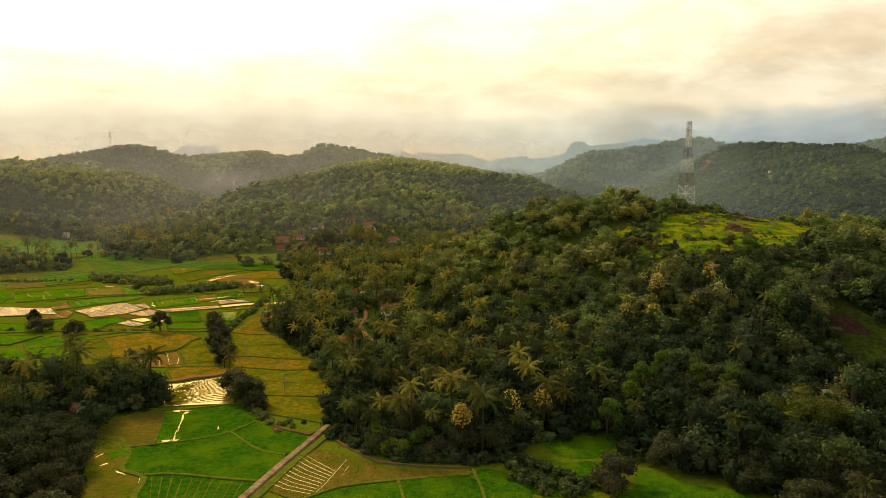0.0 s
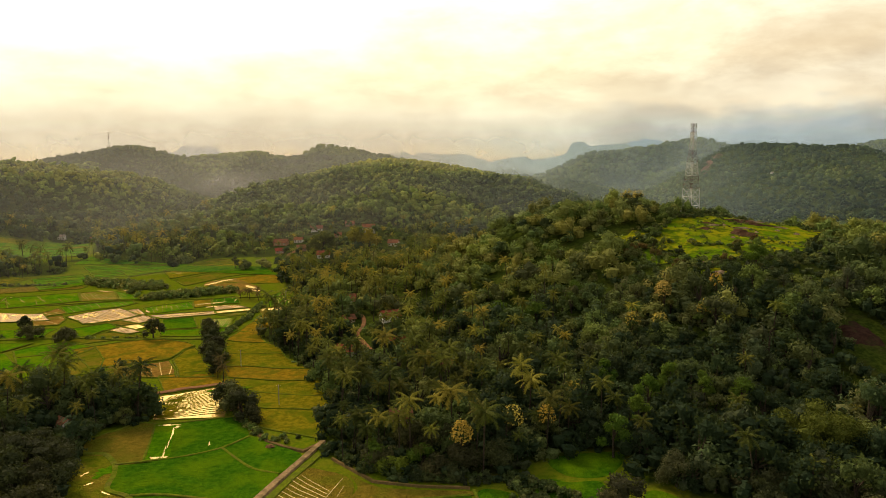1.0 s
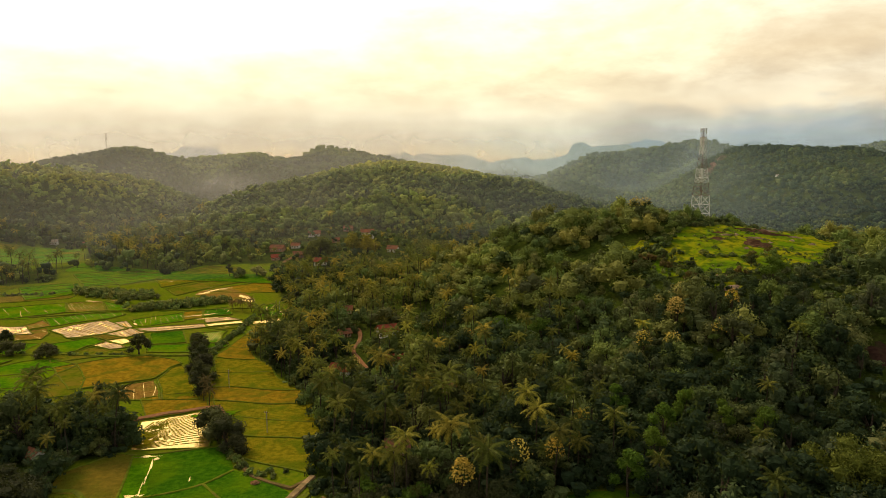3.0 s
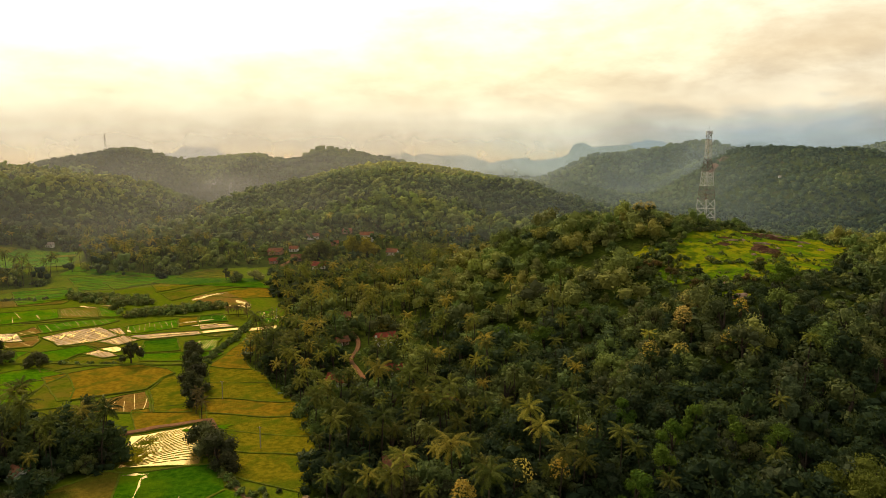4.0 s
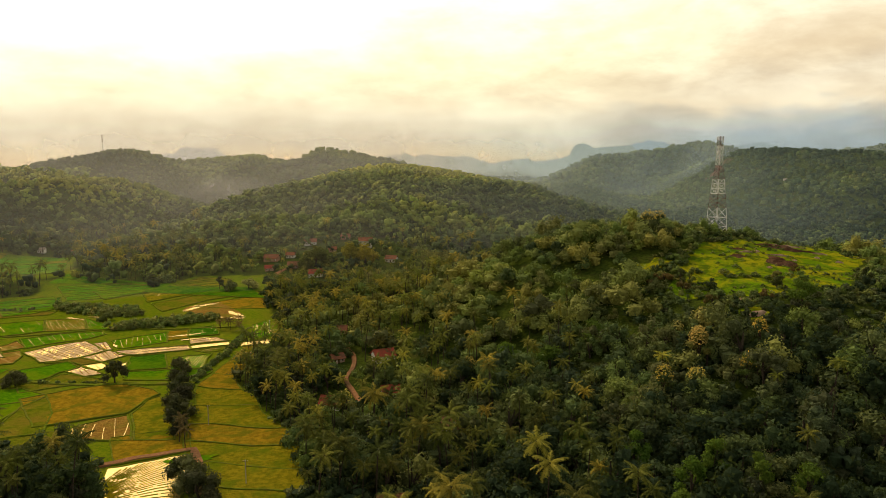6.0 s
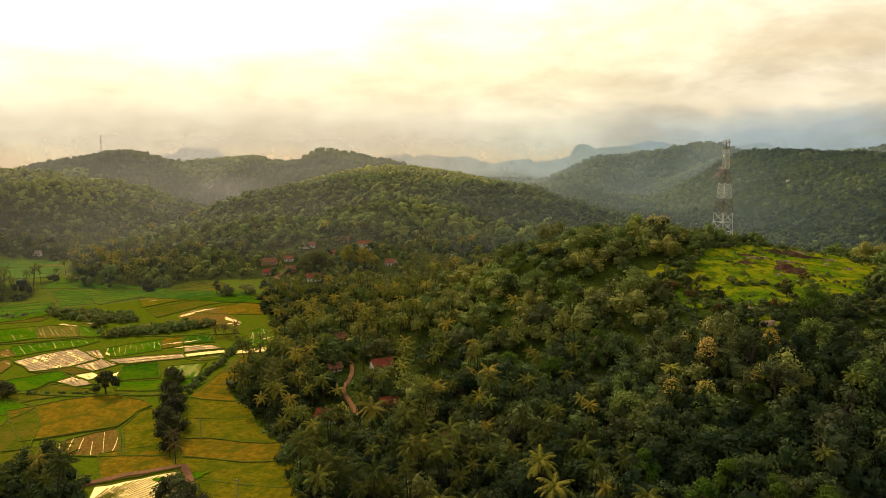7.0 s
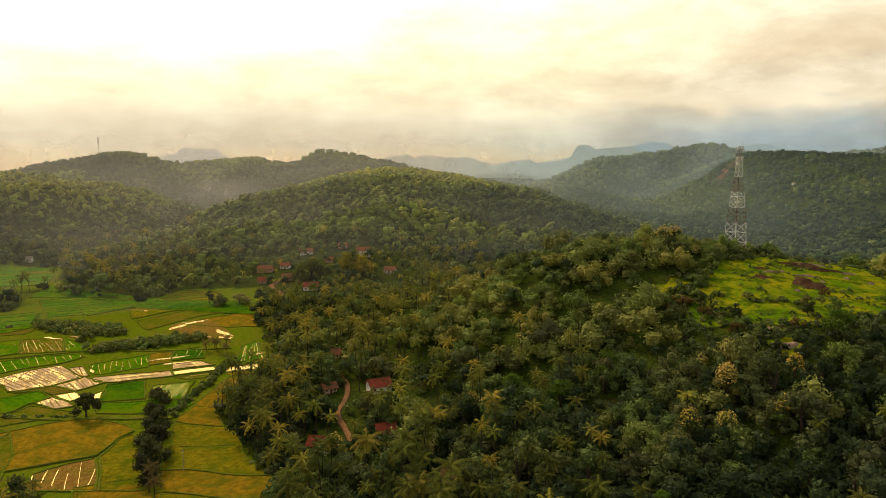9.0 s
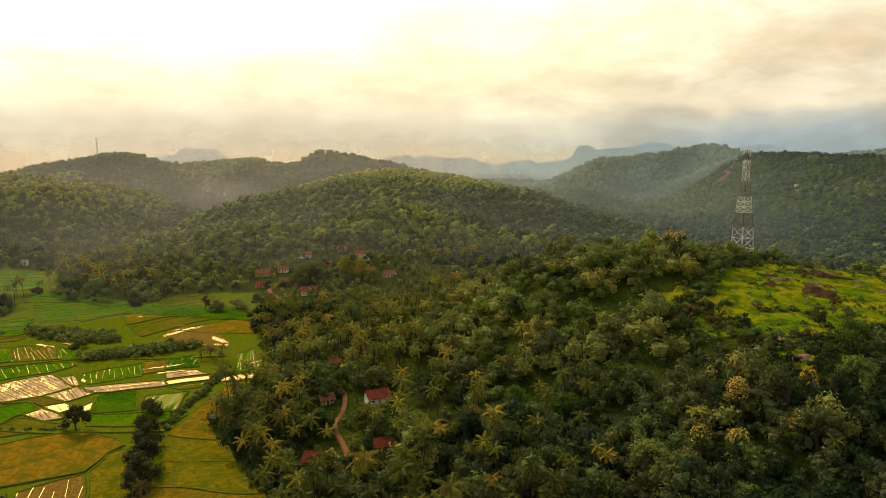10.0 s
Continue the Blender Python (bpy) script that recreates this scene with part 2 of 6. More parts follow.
def water_material(name, bed, clear_share, gloss, drawn=1.0):
    """A thin film of standing water over mud, broken by clods and shoots; drawn: how far the pools stretch along the furrows."""
    m, n, pos = material(name)
    sep = n.add("ShaderNodeSeparateXYZ", {0: pos}).outputs
    across = n.math("ADD", n.math("MULTIPLY", sep[0], 0.78), n.math("MULTIPLY", sep[1], 0.62))
    along = n.math("SUBTRACT", n.math("MULTIPLY", sep[1], 0.78 / drawn), n.math("MULTIPLY", sep[0], 0.62 / drawn))
    laid = n.add("ShaderNodeCombineXYZ", {0: across, 1: along}).outputs[0]
    fine, broad = n.noise(laid, 0.9, 6.0, 0.7), n.noise(laid, 0.2, 5.0, 0.65, 0.6)
    dry = n.span(n.math("ADD", n.math("MULTIPLY", fine, 0.55), n.math("MULTIPLY", broad, 0.45)), clear_share - 0.04, clear_share + 0.04)
    mud = n.mix(n.span(n.noise(pos, 1.1, 4.0, 0.6), 0.35, 0.65), rgba(tuple(c * 0.7 for c in bed)), rgba(tuple(c * 1.15 for c in bed)))
    ripple = n.add("ShaderNodeBump", {"Height": n.noise(pos, 3.0, 3.0, 0.6), "Strength": 0.05, "Distance": 0.1}).outputs[0]
    soaked = n.add("ShaderNodeBsdfDiffuse", {"Color": rgba(bed)}).outputs[0]
    film = n.add("ShaderNodeBsdfGlossy", {"Color": rgba((1.0, 0.70, 0.29)), "Roughness": 0.18, "Normal": ripple}).outputs[0]
    wet = n.add("ShaderNodeMixShader", {0: gloss, 1: soaked, 2: film}).outputs[0]
    damp = n.add("ShaderNodeBsdfPrincipled", {"Base Color": mud, "Roughness": 0.7, "Specular IOR Level": 0.2}).outputs[0]
    finish(n, n.add("ShaderNodeMixShader", {0: dry, 1: wet, 2: damp}).outputs[0])
    return m


FLOOD = water_material("flooded_mud", (0.36, 0.24, 0.06), 0.60, 0.46, 2.0)
FLOOD_PART = water_material("half_drained_mud", (0.28, 0.150, 0.026), 0.465, 0.46, 3.0)
WATER = water_material("standing_water", (0.32, 0.23, 0.08), 0.58, 0.42)

# ---- the lie of the land ----
rng = np.random.default_rng(7)
LATTICE = rng.random((256, 256))


def value_noise(x, y):
    xi, yi = np.floor(x).astype(int), np.floor(y).astype(int)
    fx, fy = x - xi, y - yi
    fx, fy = fx * fx * (3 - 2 * fx), fy * fy * (3 - 2 * fy)
    at = lambda i, j: LATTICE[i & 255, j & 255]  # noqa: E731
    return ((at(xi, yi) * (1 - fx) + at(xi + 1, yi) * fx) * (1 - fy)
            + (at(xi, yi + 1) * (1 - fx) + at(xi + 1, yi + 1) * fx) * fy) - 0.5


def rough_noise(x, y, size, octaves=4):
    total, gain = 0.0, 1.0
    for k in range(octaves):
        total = total + gain * value_noise(x / size + 17.3 * k, y / size + 5.1 * k)
        size, gain = size / 2.0, gain * 0.5
    return total


# hills: centre x, y, height, reach to the left, right, near and far side, steepness
NEAR_HILLS = (
    (160, 452, 52, 125, 150, 105, 150, 2), (65, 470, 20, 75, 80, 80, 80, 2), (40, 400, 4, 90, 90, 110, 110, 2),
    (160, 315, 30, 90, 120, 95, 80, 2), (330, 360, 30, 100, 160, 90, 160, 2),
)
FAR_HILLS = ((-1400, 1500, 110, 400, 350, 400, 400, 2), (330, 3600, 60, 700, 260, 400, 500, 2))
# wooded ridges: crest's distance, reach to the near and far side, and the crest line as x, height
RIDGES = (
    (1105, 340, 300, ((-1054, 57), (-902, 83), (-771, 90), (-683, 89), (-640, 89), (-614, 84), (-580, 76), (-528, 69), (-493, 58), (-467, 47), (-442, 34), (-416, 19), (-386, 0))),
    (1660, 330, 300, ((-1123, 65), (-1042, 76), (-988, 86), (-974, 90), (-907, 107), (-840, 116), (-800, 116), (-773, 125), (-753, 130), (-713, 128), (-681, 114), (-642, 93), (-603, 77), (-538, 43), (-472, 17), (-419, 0))),
    (1900, 330, 300, ((-800, 57), (-707, 89), (-684, 95), (-630, 107), (-584, 113), (-508, 118), (-485, 116), (-462, 107), (-432, 99), (-402, 93), (-341, 75), (-220, 37))),
    (2080, 420, 300, ((-526, 54), (-441, 94), (-398, 115), (-373, 132), (-348, 138), (-306, 133), (-256, 123), (-206, 113), (-140, 98), (-39, 78), (128, 48), (230, 14))),
    (1360, 470, 420, ((-496, 0), (-418, 3), (-374, 26), (-307, 54), (-242, 71), (-198, 82), (-155, 92), (-112, 97), (-84, 98), (-47, 93), (18, 84), (72, 74), (105, 68), (159, 58), (192, 45), (236, 31), (302, 12), (379, 0))),
    (2300, 430, 400, ((180, 0), (328, 42), (402, 73), (457, 97), (512, 119), (586, 124), (678, 132), (770, 154), (834, 163), (880, 161), (955, 141), (1068, 108), (1256, 61))),
    (1850, 330, 300, ((144, 13), (218, 43), (263, 50), (323, 49), (382, 37), (442, 22), (518, 0))),
    (1600, 480, 400, ((434, 0), (510, 20), (573, 65), (610, 90), (635, 108), (659, 123), (684, 131), (716, 128), (774, 132), (812, 132), (851, 125), (889, 119), (941, 106), (1004, 90), (1124, 58), (1257, 19))),
    (2600, 500, 400, ((1254, 68), (1439, 137), (1501, 145), (1543, 149), (1642, 168), (1790, 192), (2124, 196), (2550, 130), (2874, 67))),
)


def bump(x, y, hill):
    cx, cy, top, left, right, near, far, power = hill
    a = np.abs(np.where(x < cx, (x - cx) / left, (x - cx) / right))
    b = np.abs(np.where(y < cy, (y - cy) / near, (y - cy) / far))
    return top * np.exp(-(a ** power + b ** 2))


def ground_height(x, y):
    x, y = np.asarray(x, float), np.asarray(y, float)
    close = sum(bump(x, y, hill) for hill in NEAR_HILLS)
    close = close * close / (close + 4.0)
    wide = sum(bump(x, y, hill) ** 5 for hill in FAR_HILLS)
    folds = rough_noise(x, y, 220.0, 4)
    spurs = np.abs(value_noise(x / 140.0 + 3.3, y / 700.0)) * 2
    for crest_y, near, far, crest in RIDGES:
        top = np.interp(x, [c[0] for c in crest], [c[1] for c in crest], 0.0, 0.0)
        down = np.where(y < crest_y, (crest_y - y) / near, (y - crest_y) / far)
        flank = np.clip(down, 0, 1)
        wide = wide + (top * np.exp(-down ** 2) * (1 + flank * (0.42 * folds - 0.70 * spurs + 0.28))) ** 5
    wide = np.maximum(wide, 0) ** 0.2
    wide = wide * wide / (wide + 3.0)
    return close + wide + 0.02 * (close + wide) * rough_noise(x, y, 30.0, 2)


def inside(x, y, outline):
    hit = np.zeros(np.shape(x), bool)
    for (x0, y0), (x1, y1) in zip(outline, outline[1:] + outline[:1]):
        cross = (y0 > y) != (y1 > y)
        hit ^= cross & (x < (x1 - x0) * (y - y0) / (y1 - y0 + 1e-9) + x0)
    return hit


# the open valley floor with its rice fields
VALLEY = [(-90, -320), (-74, 40), (-80, 110), (-95, 165), (-111, 206), (-114, 227), (-101, 239), (-112, 259), (-120, 270), (-133, 275), (-150, 275), (-165, 268), (-185, 275), (-215, 281),
          (-420, 300), (-700, 480), (-700, 640), (-470, 735), (-384, 757), (-322, 640), (-345, 612), (-222, 588), (-205, 620), (-150, 618),
          (-122, 522), (-96, 447), (-86, 412), (-95, 385), (-93, 352), (-80, 328), (-57, 296), (-43, 258), (-38, 224), (-33, 206),
          (-12, 193), (20, 193), (31, 207), (43, 211), (57, 211), (59, 202), (55, 193), (62, 187), (73, 178), (90, 166), (82, 120), (80, 40), (90, -320)]
LEFT_GROVE = [(-420, 520), (-345, 524), (-303, 550), (-318, 585), (-345, 608), (-470, 640)]
# the grassy top of the near hill
TOP = [(118, 394), (126, 404), (134, 411), (146, 428), (176, 440), (192, 448), (196, 490), (240, 490), (234, 440), (224, 410), (202, 378), (182, 352),
       (150, 338), (132, 342), (122, 358), (118, 376)]
# grassy ledges on the slope below it
LEDGES = ([(88, 396), (97, 400), (110, 403), (120, 405), (121, 399), (110, 395), (98, 392)], [(106, 372), (114, 377), (121, 372), (124, 358), (118, 351), (110, 359)],
          [(126, 334), (133, 332), (136, 324), (129, 320)])
# low scrub on the slope below it
SCRUB = [(92, 384), (98, 345), (118, 312), (150, 298), (186, 310), (208, 345), (226, 390), (222, 412), (202, 378), (182, 352), (150, 338), (132, 342), (122, 358), (118, 394), (126, 404), (104, 402)]


def is_wood(x, y):
    wood = ~inside(x, y, VALLEY) | inside(x, y, LEFT_GROVE)
    wood &= ~inside(x, y, TOP)
    for ledge in LEDGES:
        wood &= ~inside(x, y, ledge)
    wood &= ~inside(x, y, [(146, 236), (170, 236), (176, 280), (152, 282)])
    along = (y - 1500) / 110
    scar = np.abs(x - 562 - 74 * along) - 26 * rough_noise(x, y, 45.0, 3) - 15
    wood &= (scar > 0) | (along < 0) | (along > 1) | (rough_noise(x + 9, y, 30.0, 2) > 0.06)
    return wood


def growth(x, y):
    """Trees stay low on the scrubby slope and along the rim of the grassy top."""
    g = np.where(inside(x, y, SCRUB), 0.48, 1.0)
    g = g * np.where((x > 132) & (x < 186) & (y > 214) & (y < 250), 0.45, 1.0)
    g = g * np.where((x > -190) & (x < -25) & (y > 545) & (y < 760), 0.62, 1.0)
    return g * np.where((x > 130) & (x < 300) & (y > 425) & (y < 520), 0.72, 1.0)


def mesh_of(name, verts, tris, mats, tint=None, slots=None, smooth=False):
    """A triangle mesh from arrays; vertices of six columns carry their own normals."""
    me = bpy.data.meshes.new(name)
    verts, tris = np.asarray(verts, np.float32), np.asarray(tris, np.int32)
    facing = verts[:, 3:6] if verts.shape[1] == 6 else None
    verts = np.ascontiguousarray(verts[:, :3])
    me.vertices.add(len(verts))
    me.vertices.foreach_set("co", verts.ravel())
    me.loops.add(tris.size)
    me.loops.foreach_set("vertex_index", tris.ravel())
    me.polygons.add(len(tris))
    me.polygons.foreach_set("loop_start", np.arange(0, tris.size, 3, dtype=np.int32))
    if slots is not None:
        me.polygons.foreach_set("material_index", np.asarray(slots, np.int32))
    me.polygons.foreach_set("use_smooth", np.full(len(tris), smooth))
    for m in mats:
        me.materials.append(m)
    if tint is not None:
        me.attributes.new("tint", "FLOAT", "POINT").data.foreach_set("value", np.asarray(tint, np.float32))
    me.update(calc_edges=True)
    if facing is not None:
        length = np.linalg.norm(facing, axis=1, keepdims=True)
        me.attributes.new("custom_normal", "FLOAT_VECTOR", "POINT").data.foreach_set("vector", (facing / np.maximum(length, 1e-6)).astype(np.float32).ravel())
    return me


def part(name, data, parent, label="", mat=None):
    """A mesh (or bmesh) as one part under a thing."""
    if isinstance(data, bmesh.types.BMesh):
        me = bpy.data.meshes.new(name)
        data.to_mesh(me)
        data.free()
        me.materials.append(mat)
        data = me
    ob = new(name, data)
    ob.parent = parent
    return tagged(ob, label=label)


def thing(name, label, category, group="", at=None):
    ob = new(name)
    ob.empty_display_size = 0.3
    if at is not None:
        ob.matrix_basis = at
    return tagged(ob, label, category, group)


# ground: one sheet in rings about the valley mouth, out to the horizon
def ground_material():
    m, n, pos = material("ground")
    grass = n.add("ShaderNodeAttribute", attribute_name="grass").outputs["Fac"]
    open_land = n.add("ShaderNodeAttribute", attribute_name="tint").outputs["Fac"]
    fine, broad = n.noise(pos, 0.55, 5.0, 0.65), n.noise(pos, 0.06, 5.0, 0.6, 0.5)
    floor = n.mix(n.span(fine, 0.35, 0.65), rgba((0.022, 0.034, 0.006)), rgba((0.048, 0.066, 0.010)))
    floor = n.mix(n.span(broad, 0.5, 0.7, 0.0, 0.5), floor, rgba((0.060, 0.044, 0.018)))
    turf = n.mix(n.span(broad, 0.40, 0.62), rgba((0.090, 0.165, 0.006)), rgba((0.235, 0.225, 0.010)))
    turf = n.mix(n.span(n.noise(pos, 0.16, 6.0, 0.72, 0.25), 0.46, 0.58, 0.0, 0.85), turf, rgba((0.035, 0.075, 0.005)))
    turf = n.mix(n.span(fine, 0.45, 0.75, 0.0, 0.5), turf, rgba((0.09, 0.075, 0.02)))
    field = n.mix(n.span(fine, 0.35, 0.65), rgba((0.070, 0.115, 0.006)), rgba((0.12, 0.145, 0.008)))
    field = n.mix(n.span(broad, 0.45, 0.65, 0.0, 0.4), field, rgba((0.14, 0.11, 0.015)))
    col = n.mix(open_land, floor, field)
    col = n.mix(n.span(n.math("ADD", grass, n.math("MULTIPLY", n.math("SUBTRACT", broad, 0.5), 0.6)), 0.35, 0.6), col, turf)
    b = n.add("ShaderNodeBump", {"Height": fine, "Strength": 0.5, "Distance": 1.2}).outputs[0]
    p = n.add("ShaderNodeBsdfPrincipled", {"Base Color": col, "Roughness": 0.95, "Normal": b, "Specular IOR Level": 0.0})
    finish(n, p.outputs[0])
    return m


ring = np.concatenate([np.linspace(4, 200, 44, endpoint=False), np.linspace(200, 720, 100, endpoint=False), np.geomspace(720, 5600, 88)])
turn = np.radians(np.concatenate([np.linspace(-180, -46, 60, endpoint=False), np.linspace(-46, 46, 300, endpoint=False), np.linspace(46, 180, 60, endpoint=False)]))
gr, ga = np.meshgrid(ring, turn, indexing="ij")
gx, gy = gr * np.sin(ga), gr * np.cos(ga) - 60
gz = ground_height(gx, gy)
far_drop = np.clip((gr - 3600) / 2000, 0, 1)
gz = gz * (1 - far_drop)
rows_n, cols_n = gx.shape
idx = np.arange(rows_n * cols_n).reshape(rows_n, cols_n)
nxt = np.roll(idx, -1, axis=1)
quads = np.stack([idx[:-1], nxt[:-1], nxt[1:], idx[1:]], -1).reshape(-1, 4)
tri = np.concatenate([quads[:, [0, 2, 1]], quads[:, [0, 3, 2]]])
centre = len(gx.ravel())
cap = np.stack([idx[0], nxt[0], np.full(cols_n, centre)], -1)[:, [0, 1, 2]]
gv = np.concatenate([np.stack([gx.ravel(), gy.ravel(), gz.ravel()], 1), [[0, -60, 0]]])
valley_mask = (inside(gv[:, 0], gv[:, 1], VALLEY) & ~inside(gv[:, 0], gv[:, 1], LEFT_GROVE)).astype(float)
me = mesh_of("ground", gv, np.concatenate([tri, cap[:, ::-1]]), [ground_material()], tint=valley_mask, smooth=True)
me.attributes.new("grass", "FLOAT", "POINT").data.foreach_set("value", np.any([inside(gv[:, 0], gv[:, 1], g) for g in (TOP, *LEDGES)], axis=0).astype(np.float32))
ground = tagged(new("ground", me), "rolling valley ground of soil, undergrowth and hilltop grass", "ground", kind="structure")

# ---- trees ----


def ball(rings=2, sides=8, low=-0.35):
    """A coarse dome: unit radius, open below."""
    v, t = [(0, 0, 0.9)], []
    for k in range(rings):
        z = 1 - (1 - low) * ((k + 1) / rings) ** 1.8
        r = math.sqrt(max(0.0, 1 - z * z))
        v += [(r * math.cos(6.2832 * (i + 0.5 * k) / sides), r * math.sin(6.2832 * (i + 0.5 * k) / sides), z) for i in range(sides)]
    for i in range(sides):
        t.append((0, 1 + i, 1 + (i + 1) % sides))
        for k in range(rings - 1):
            a, b = 1 + k * sides, 1 + (k + 1) * sides
            t += [(a + i, b + i, a + (i + 1) % sides), (b + i, b + (i + 1) % sides, a + (i + 1) % sides)]
    return np.array(v, float), np.array(t)


def tube(points, radii, sides=6):
    v, t = [], []
    for p, r in zip(points, radii):
        v += [(p[0] + r * math.cos(6.2832 * i / sides), p[1] + r * math.sin(6.2832 * i / sides), p[2], math.cos(6.2832 * i / sides), math.sin(6.2832 * i / sides), 0.0) for i in range(sides)]
    for k in range(len(points) - 1):
        a, b = k * sides, (k + 1) * sides
        for i in range(sides):
            j = (i + 1) % sides
            t += [(a + i, a + j, b + i), (a + j, b + j, b + i)]
    return np.array(v, float), np.array(t)


def join(pieces):
    v, t, off = [], [], 0
    wide = min(pv.shape[1] for pv, pt in pieces)
    for pv, pt in pieces:
        v.append(pv[:, :wide])
        t.append(pt + off)
        off += len(pv)
    return np.concatenate(v), np.concatenate(t)


def cards(centres, normals, size, r, facing=None):
    """Small pointed leaf clumps; facing: the way in which the crown around them faces."""
    n = len(centres)
    normals = normals / np.linalg.norm(normals, axis=1, keepdims=True)
    side = np.cross(normals, r.normal(size=(n, 3)))
    side /= np.linalg.norm(side, axis=1, keepdims=True)
    other = np.cross(normals, side)
    s = size * r.uniform(0.6, 1.35, (n, 1))
    v = np.stack([centres - side * s, centres + side * s * 0.9 - other * s * 0.3, centres + other * s * 0.95 - normals * s * 0.3], 1)
    v = v.reshape(-1, 3)
    if facing is not None:
        v = np.hstack([v, np.repeat(facing + 0.35 * normals, 3, axis=0)])
    return v, np.arange(n * 3).reshape(n, 3)


def broad_tree(seed, height, width, lobes, leaves, leaf, sides=7, flat=0.75, wood=True, core=0.72, whole=0.9):
    """(wood, crown) of a broad-leaved tree: bent trunk with limbs; a crown of uneven lobes clad in leaf clumps."""
    r = np.random.default_rng(seed)
    base = height * r.uniform(0.30, 0.4)
    spots = []
    for k in range(lobes):
        a, d = r.uniform(0, 6.283) + k * 2.4, width * 0.34 * math.sqrt((k + 0.3) / lobes) * 1.5
        z = height * (1 - 0.30 * r.random()) - 0.46 * height * (d / (width * 0.5)) ** 2 - 0.2 * width * flat
        spots.append((d * math.cos(a), d * math.sin(a), z, width * r.uniform(0.17, 0.29) * min(1.0, math.sqrt(11 / lobes))))
    crown, share = [], max(1, 2 * leaves // lobes)
    middle = np.array((0, 0, height * 0.5))
    for x, y, z, s in spots:
        bv, bt = ball(2, sides, -0.75)
        bp = bv * (s * core, s * core, s * core * 0.86) * (1 + 0.14 * r.normal(size=(len(bv), 1))) + (x, y, z)
        crown.append((np.hstack([bp, bv + whole * (bp - middle) / height + (0, 0, 0.25)]), bt))
        if leaves:
            d = r.normal(size=(share, 3))
            d[:, 2] += 0.35
            d /= np.linalg.norm(d, axis=1, keepdims=True)
            spot = d * (s, s, s * 0.85) * r.uniform(0.72, 1.22, (share, 1)) + (x, y, z)
            crown.append(cards(spot, d + 0.55 * r.normal(size=(share, 3)), leaf * 0.84, r, d + whole * (spot - middle) / height + (0, 0, 0.25)))
    stem = None
    if wood:
        lean = r.normal(size=2) * 0.05 * height
        pts = [(0, 0, -0.8), (lean[0] * 0.3, lean[1] * 0.3, base * 0.55), (lean[0], lean[1], base), (lean[0] * 1.2, lean[1] * 1.2, height * 0.72)]
        q = width * 0.032 + 0.08
        limbs = [tube(pts, (q * 1.35, q, q * 0.85, q * 0.3), 6)]
        for x, y, z, s in spots[:5]:
            limbs.append(tube([(lean[0] * 0.8, lean[1] * 0.8, base * 0.9), (x * 0.55, y * 0.55, (base + z) * 0.5), (x, y, z)], (q * 0.6, q * 0.42, q * 0.15), 4))
        stem = join(limbs)
    return stem, join(crown)


def palm_tree(seed, height, reach, fronds, pairs, steps=6, wood=True):
    """(wood, crown) of a coconut palm: slim bent trunk, arching fronds with hanging leaflets."""
    r = np.random.default_rng(seed)
    lean, a = r.uniform(0.03, 0.16) * height, r.uniform(0, 6.283)
    pts = [(lean * u * u * math.cos(a), lean * u * u * math.sin(a), height * u - 0.6 * (1 - u)) for u in np.linspace(0, 1, 5)]
    stem = tube(pts, (0.24, 0.17, 0.15, 0.14, 0.13), 5) if wood else None
    top = np.array(pts[-1])
    out = []
    for k in range(fronds):
        yaw = 2.39996 * k + r.uniform(-0.25, 0.25)
        rise = 1.25 - 1.75 * (k + 0.5) / fronds + r.uniform(-0.12, 0.12)
        length = reach * r.uniform(0.85, 1.1)
        way = np.array([math.cos(yaw), math.sin(yaw), 0])
        cross = np.array([-math.sin(yaw), math.cos(yaw), 0])
        spine, p, ang = [top], top, rise
        for s in range(steps):
            ang -= (0.24 + 0.16 * s / steps) * (6 / steps) * 0.60
            p = p + (way * math.cos(ang) + np.array([0, 0, math.sin(ang)])) * length / steps
            spine.append(p)
        spine = np.array(spine)
        u = np.linspace(0, 1, steps + 1)
        at = lambda q: np.array([np.interp(q, u, spine[:, i]) for i in range(3)])  # noqa: E731
        v, t = [], []
        for s in range(pairs):
            q0, q1 = 0.10 + 0.88 * s / pairs, 0.10 + 0.88 * (s + 1.0) / pairs
            b0, b1 = at(q0), at(q1)
            wide = reach * 0.185 * (0.35 + 1.0 * math.sin(math.pi * min(1.0, 0.18 + 0.80 * q0)))
            for sign in (-1, 1):
                tip = (b0 + b1) / 2 + way * 0.30 * wide + cross * sign * wide * 0.85 + np.array([0, 0, -wide * r.uniform(0.35, 0.8)])
                t.append((len(v), len(v) + 1, len(v) + 2))
                v += [b0, b1, tip]
        out.append((np.array(v), np.array(t)))
    return stem, join(out)


